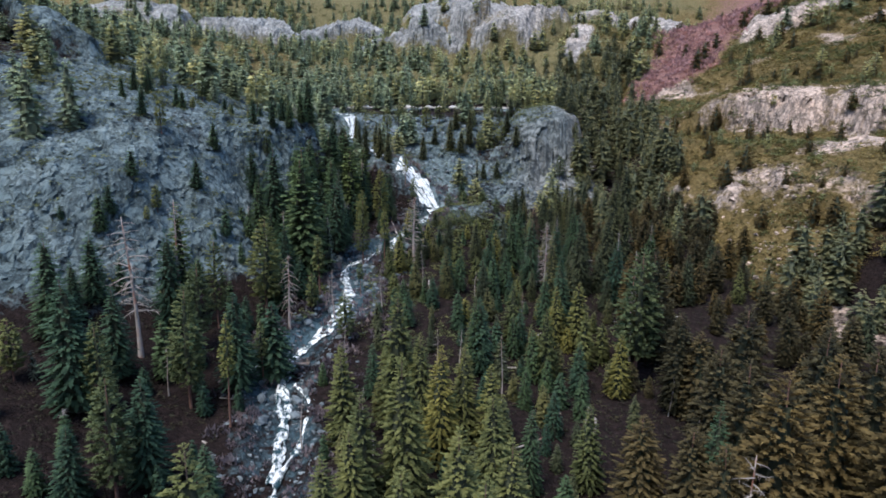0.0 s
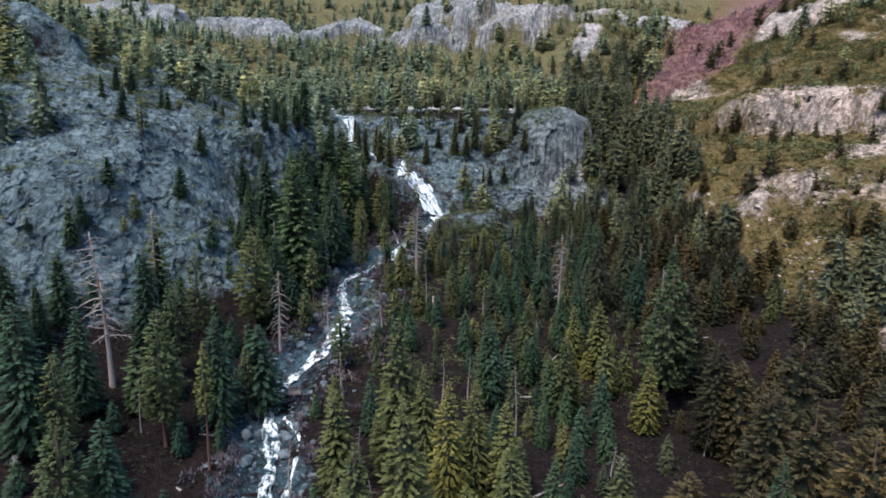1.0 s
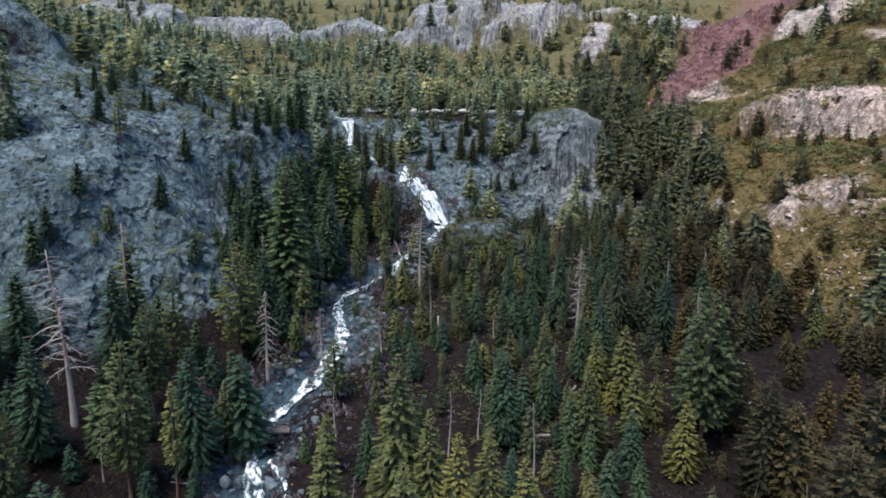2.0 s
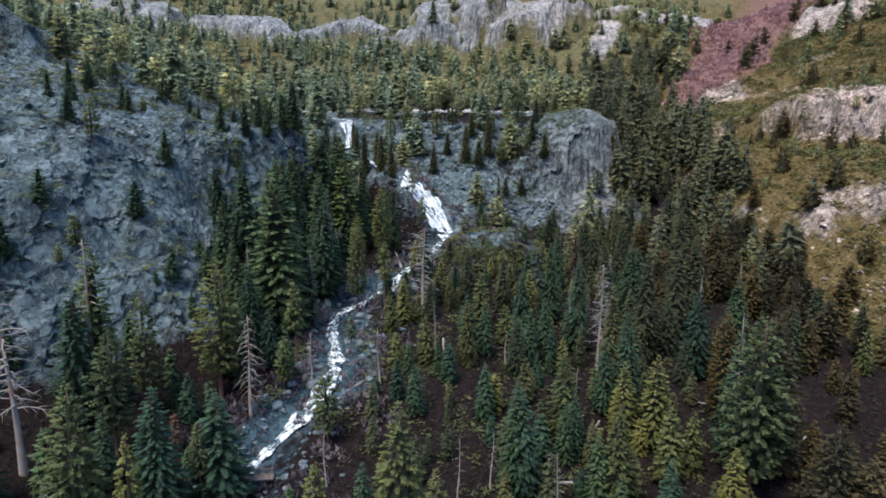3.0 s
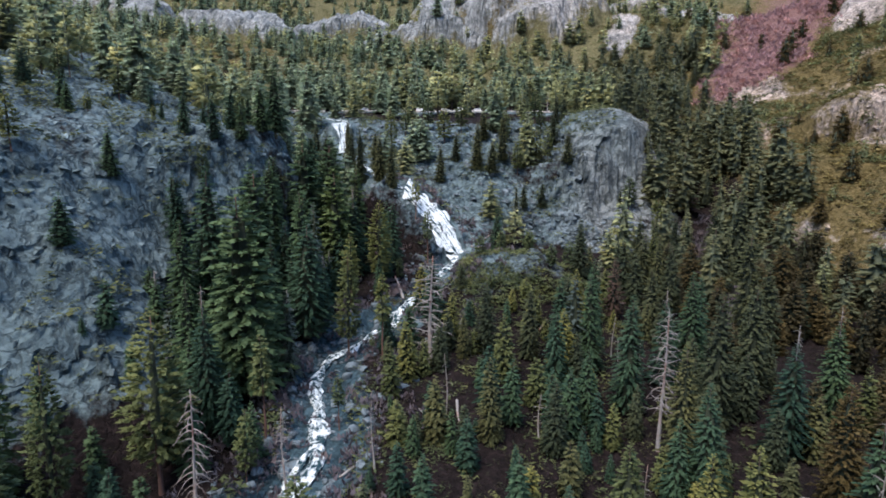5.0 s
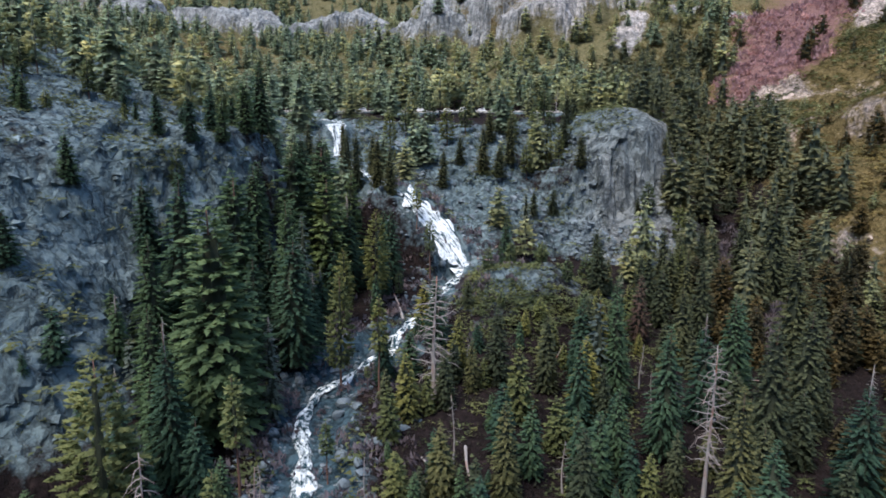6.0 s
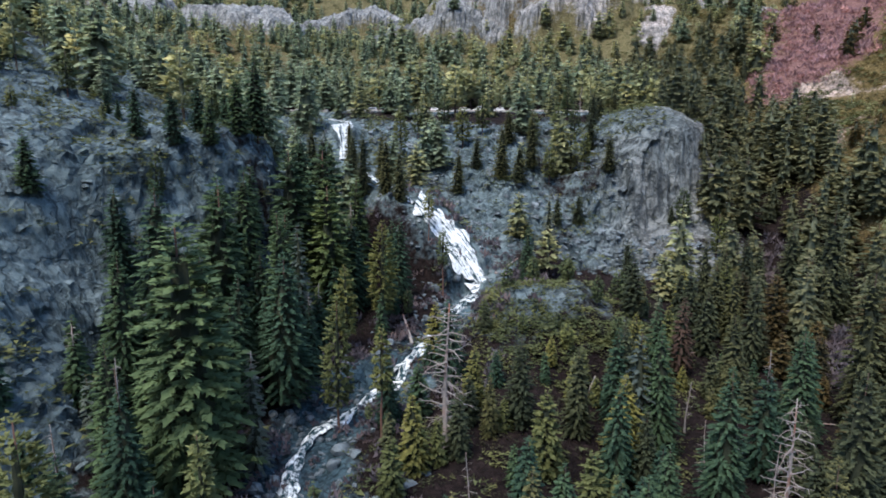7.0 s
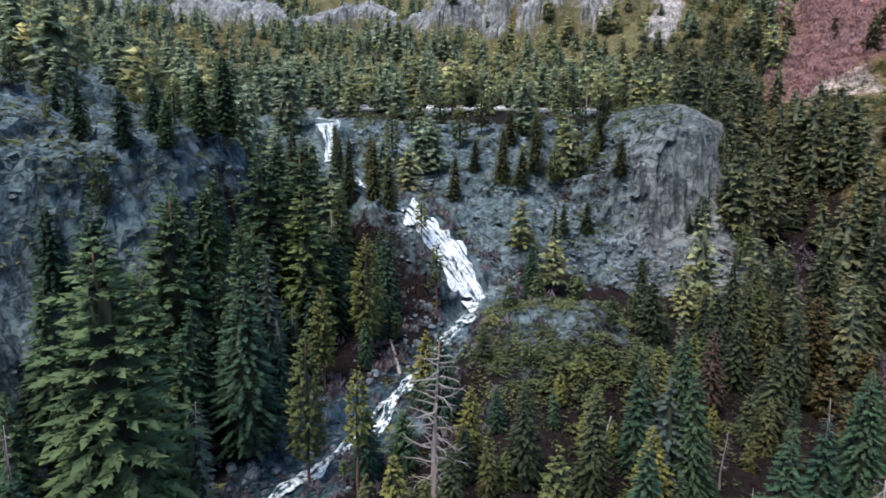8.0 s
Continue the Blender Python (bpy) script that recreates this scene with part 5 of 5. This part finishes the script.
log(0.5, 266.5, 8, 0.3, -60, 6)
log(2.0, 268, 6, 0.25, 40, 22)
log(-17, 234, 9, 0.35, 110, 25, "dark red broken trunk leaning by the stream")
log(-2, 233, 6, 0.2, 20, 8, "bleached fallen limb on the knoll")
for k in range(34):
    lx, ly = random.uniform(-48, 70), random.uniform(75, 235)
    if float(to_stream(np.array([lx]), np.array([ly]))[0][0]) > 6:
        log(lx, ly, random.uniform(4, 11), random.uniform(0.14, 0.3), random.uniform(0, 360), random.uniform(-4, 6), "grey fallen trunk on the forest floor")


# ---- footbridge ----
OLD_WOOD = bark_material("old_planks", (0.1, 0.075, 0.06), (0.3, 0.25, 0.21), (0.6, 6, 6))


def box_mesh(name, size, mat, bevel=0.02):
    bm = bmesh.new()
    bmesh.ops.create_cube(bm, size=1.0, matrix=Matrix.Diagonal((*size, 1)))
    bmesh.ops.bevel(bm, geom=bm.edges[:], offset=min(bevel, 0.3 * min(size)), segments=1, affect="EDGES")
    me = bpy.data.meshes.new(name)
    bm.to_mesh(me)
    bm.free()
    me.materials.append(mat)
    return me


def footbridge(x, y, z, length, turn):
    root = tagged(new("footbridge", None), "weathered wooden plank footbridge over the stream", "bridge")
    root.matrix_basis = pose(x, y, z, 0, 0, turn)
    beam = mesh_of("beam", *tube([(-length / 2, 0, 0), (0, 0, 0.05), (length / 2, 0, 0)], (0.22, 0.2, 0.2), 8), DEAD_WOOD)
    for off in (-0.55, 0.55):
        part("beam", beam, root).location = (0, off, -0.12)
    plank = box_mesh("plank", (0.26, 1.7, 0.07), OLD_WOOD)
    for k in range(int(length / 0.3)):
        ob = part("plank", plank, root)
        ob.location, ob.rotation_euler = (-length / 2 + 0.2 + k * 0.3, random.uniform(-0.05, 0.05), 0.13), (0, 0, random.uniform(-0.03, 0.03))
    post, rail = box_mesh("post", (0.12, 0.12, 1.1), OLD_WOOD), box_mesh("rail", (length, 0.08, 0.1), OLD_WOOD)
    for off in (-0.75, 0.75):
        for k in range(4):
            part("post", post, root).location = (-length / 2 + 0.5 + k * (length - 1) / 3, off, 0.65)
        part("rail", rail, root).location = (0, off, 1.15)
    return root


footbridge(-36.5, 144.8, 2.6, 9.0, 6)


# ---- the road above the falls ----
ASPHALT = plain_material("asphalt", (0.06, 0.06, 0.062), 0.9)
WALL_STONE = plain_material("wall_stone", (0.5, 0.47, 0.43), 0.9, 0, 0.6)
GLASS = plain_material("dark_glass", (0.02, 0.025, 0.03), 0.1, 0, 0.0)
RUBBER = plain_material("rubber", (0.02, 0.02, 0.02), 0.85)
STEEL = plain_material("wheel_rim", (0.5, 0.5, 0.52), 0.35, 0.9)
TAIL = plain_material("red_tail_lamp", (0.35, 0.02, 0.02), 0.3)
LAMP = plain_material("head_lamp", (0.7, 0.7, 0.68), 0.2)


def road():
    xs = np.arange(-110, 46, 4.0)
    t = np.array((-3.6, -3.2, 0.0, 3.2, 3.6))
    drop = np.array((-0.35, 0.12, 0.18, 0.12, -0.35))
    x, k = np.meshgrid(xs, np.arange(5), indexing="ij")
    v = np.stack((x, 363 + t[k] + 1.5 * np.sin(x / 40), 66.45 + drop[k]), -1).reshape(-1, 3)
    i = np.arange((len(xs) - 1) * 4)
    a = i // 4 * 5 + i % 4
    return tagged(new("road", mesh_of("road", v, np.stack((a, a + 5, a + 6, a + 1), -1), ASPHALT)), "narrow asphalt mountain road along the shelf", "road", kind="structure")


road()


def road_wall():
    """A dry stone wall along the outer edge, every stone a piece."""
    root = tagged(new("road_wall", None), "low pale stone wall along the outer edge of the road", "wall", kind="structure")
    shapes = []
    for k in range(4):
        me = boulder_mesh(50 + k, 0.95)
        me.materials.clear()
        me.materials.append(WALL_STONE)
        me.name = "stone"
        shapes.append(me)
    x = -95.0
    while x < 40:
        w = random.uniform(0.8, 1.5)
        if fbm(np.array([x]), np.array([0.0]), 14, 2, 31)[0] > -0.18:
            for row in range(2):
                ob = part("stone", random.choice(shapes), root)
                ob.matrix_basis = Matrix.LocRotScale((x + random.uniform(-0.2, 0.2), 358.6 + 1.5 * math.sin(x / 40) + random.uniform(-0.1, 0.1), 66.35 + row * 0.55),
                                                     Euler((0, 0, random.uniform(-0.2, 0.2))), (w * 0.62, 0.42, 0.46))
        x += w
    return root


road_wall()


def outline_mesh(name, outline, half, mat, inset=0.0, top=None):
    """A body from its side outline (along, up), pulled out to both sides; points above top lean inwards."""
    v, f = [], []
    n = len(outline)
    for s in (-1, 1):
        for a, h in outline:
            pull = inset * max(0.0, h - top) if top is not None else 0.0
            v.append((a, s * (half - pull), h))
    bm = bmesh.new()
    vs = [bm.verts.new(p) for p in v]
    bm.faces.new(vs[:n][::-1])
    bm.faces.new(vs[n:])
    for k in range(n):
        q = (k + 1) % n
        bm.faces.new((vs[k], vs[q], vs[n + q], vs[n + k]))
    bmesh.ops.recalc_face_normals(bm, faces=bm.faces[:])
    bmesh.ops.bevel(bm, geom=bm.edges[:], offset=0.05, segments=2, affect="EDGES")
    me = bpy.data.meshes.new(name)
    bm.to_mesh(me)
    bm.free()
    me.materials.append(mat)
    return me


def wheel_meshes():
    tyre = mesh_of("tyre", *tube([(0, -0.11, 0), (0, -0.1, 0), (0, 0.1, 0), (0, 0.11, 0)], (0.27, 0.33, 0.33, 0.27), 16), RUBBER)
    rim = mesh_of("rim", *tube([(0, -0.115, 0), (0, 0, 0), (0, 0.115, 0)], (0.2, 0.21, 0.2), 12), STEEL)
    return tyre, rim


TYRE, RIM = wheel_meshes()


def parked_car(x, y, z, turn, paint, colour, tall):
    root = tagged(new("parked_car", None), f"{colour} {'van' if tall > 1.7 else 'car'} parked along the mountain road", "car", "cars along the road")
    root.matrix_basis = pose(x, y, z, 0, 0, turn)
    body = outline_mesh("body", ((-2.2, 0.35), (-2.25, 0.75), (-2.1, 0.98), (-0.9, 1.0), (1.0, 1.0), (2.0, 0.86), (2.25, 0.7), (2.22, 0.35)), 0.9, paint)
    cabin = outline_mesh("cabin", ((-2.0, 0.97), (-1.7, tall), (0.2, tall), (1.05, 0.97)), 0.84, paint, 0.25, 0.97)
    b = part("body", body, root)
    part("cabin", cabin, root)
    side = outline_mesh("side_window", ((-1.75, 1.04), (-1.55, tall - 0.1), (0.12, tall - 0.1), (0.8, 1.04)), 0.865, GLASS, 0.25, 0.97)
    part("side_window", side, root, "dark side glass")
    wide = outline_mesh("windscreen", ((0.3, tall - 0.1), (0.36, tall - 0.06), (1.06, 1.06), (0.98, 1.0)), 0.74, GLASS, 0.22, 0.97)
    part("windscreen", wide, root, "dark windscreen")
    for a in (-1.4, 1.35):
        for s in (-0.82, 0.82):
            w = part("wheel", TYRE, root)
            w.location = (a, s, 0.33)
            part("rim", RIM, w)
    head, tail = box_mesh("head_lamp", (0.08, 0.3, 0.14), LAMP), box_mesh("tail_lamp", (0.08, 0.25, 0.16), TAIL)
    for s in (-0.62, 0.62):
        part("head_lamp", head, b).location = (2.23, s, 0.72)
        part("tail_lamp", tail, b).location = (-2.24, s, 0.8)
    return root


PAINTS = {"white": plain_material("white_paint", (0.8, 0.8, 0.8), 0.3, 0, 0.05), "silver": plain_material("silver_paint", (0.55, 0.56, 0.58), 0.3, 0.6, 0.05),
          "red": plain_material("red_paint", (0.4, 0.03, 0.03), 0.3, 0, 0.05), "grey": plain_material("grey_paint", (0.2, 0.2, 0.22), 0.3, 0.3, 0.05)}
for cx, colour, tall in ((-78, "white", 1.5), (-69, "white", 1.6), (-49, "white", 1.5), (-43, "silver", 1.6), (-35.5, "white", 1.5), (-30, "silver", 1.5), (-24.5, "grey", 1.6),
                         (-18.5, "white", 1.5), (-8, "white", 1.5), (-2.6, "white", 1.9), (4.8, "white", 1.5), (11, "silver", 1.5)):
    parked_car(cx, 360.9 + 1.5 * math.sin(cx / 40), 66.56, random.choice((0, 180)) + random.uniform(-3, 3), PAINTS[colour], colour, tall)
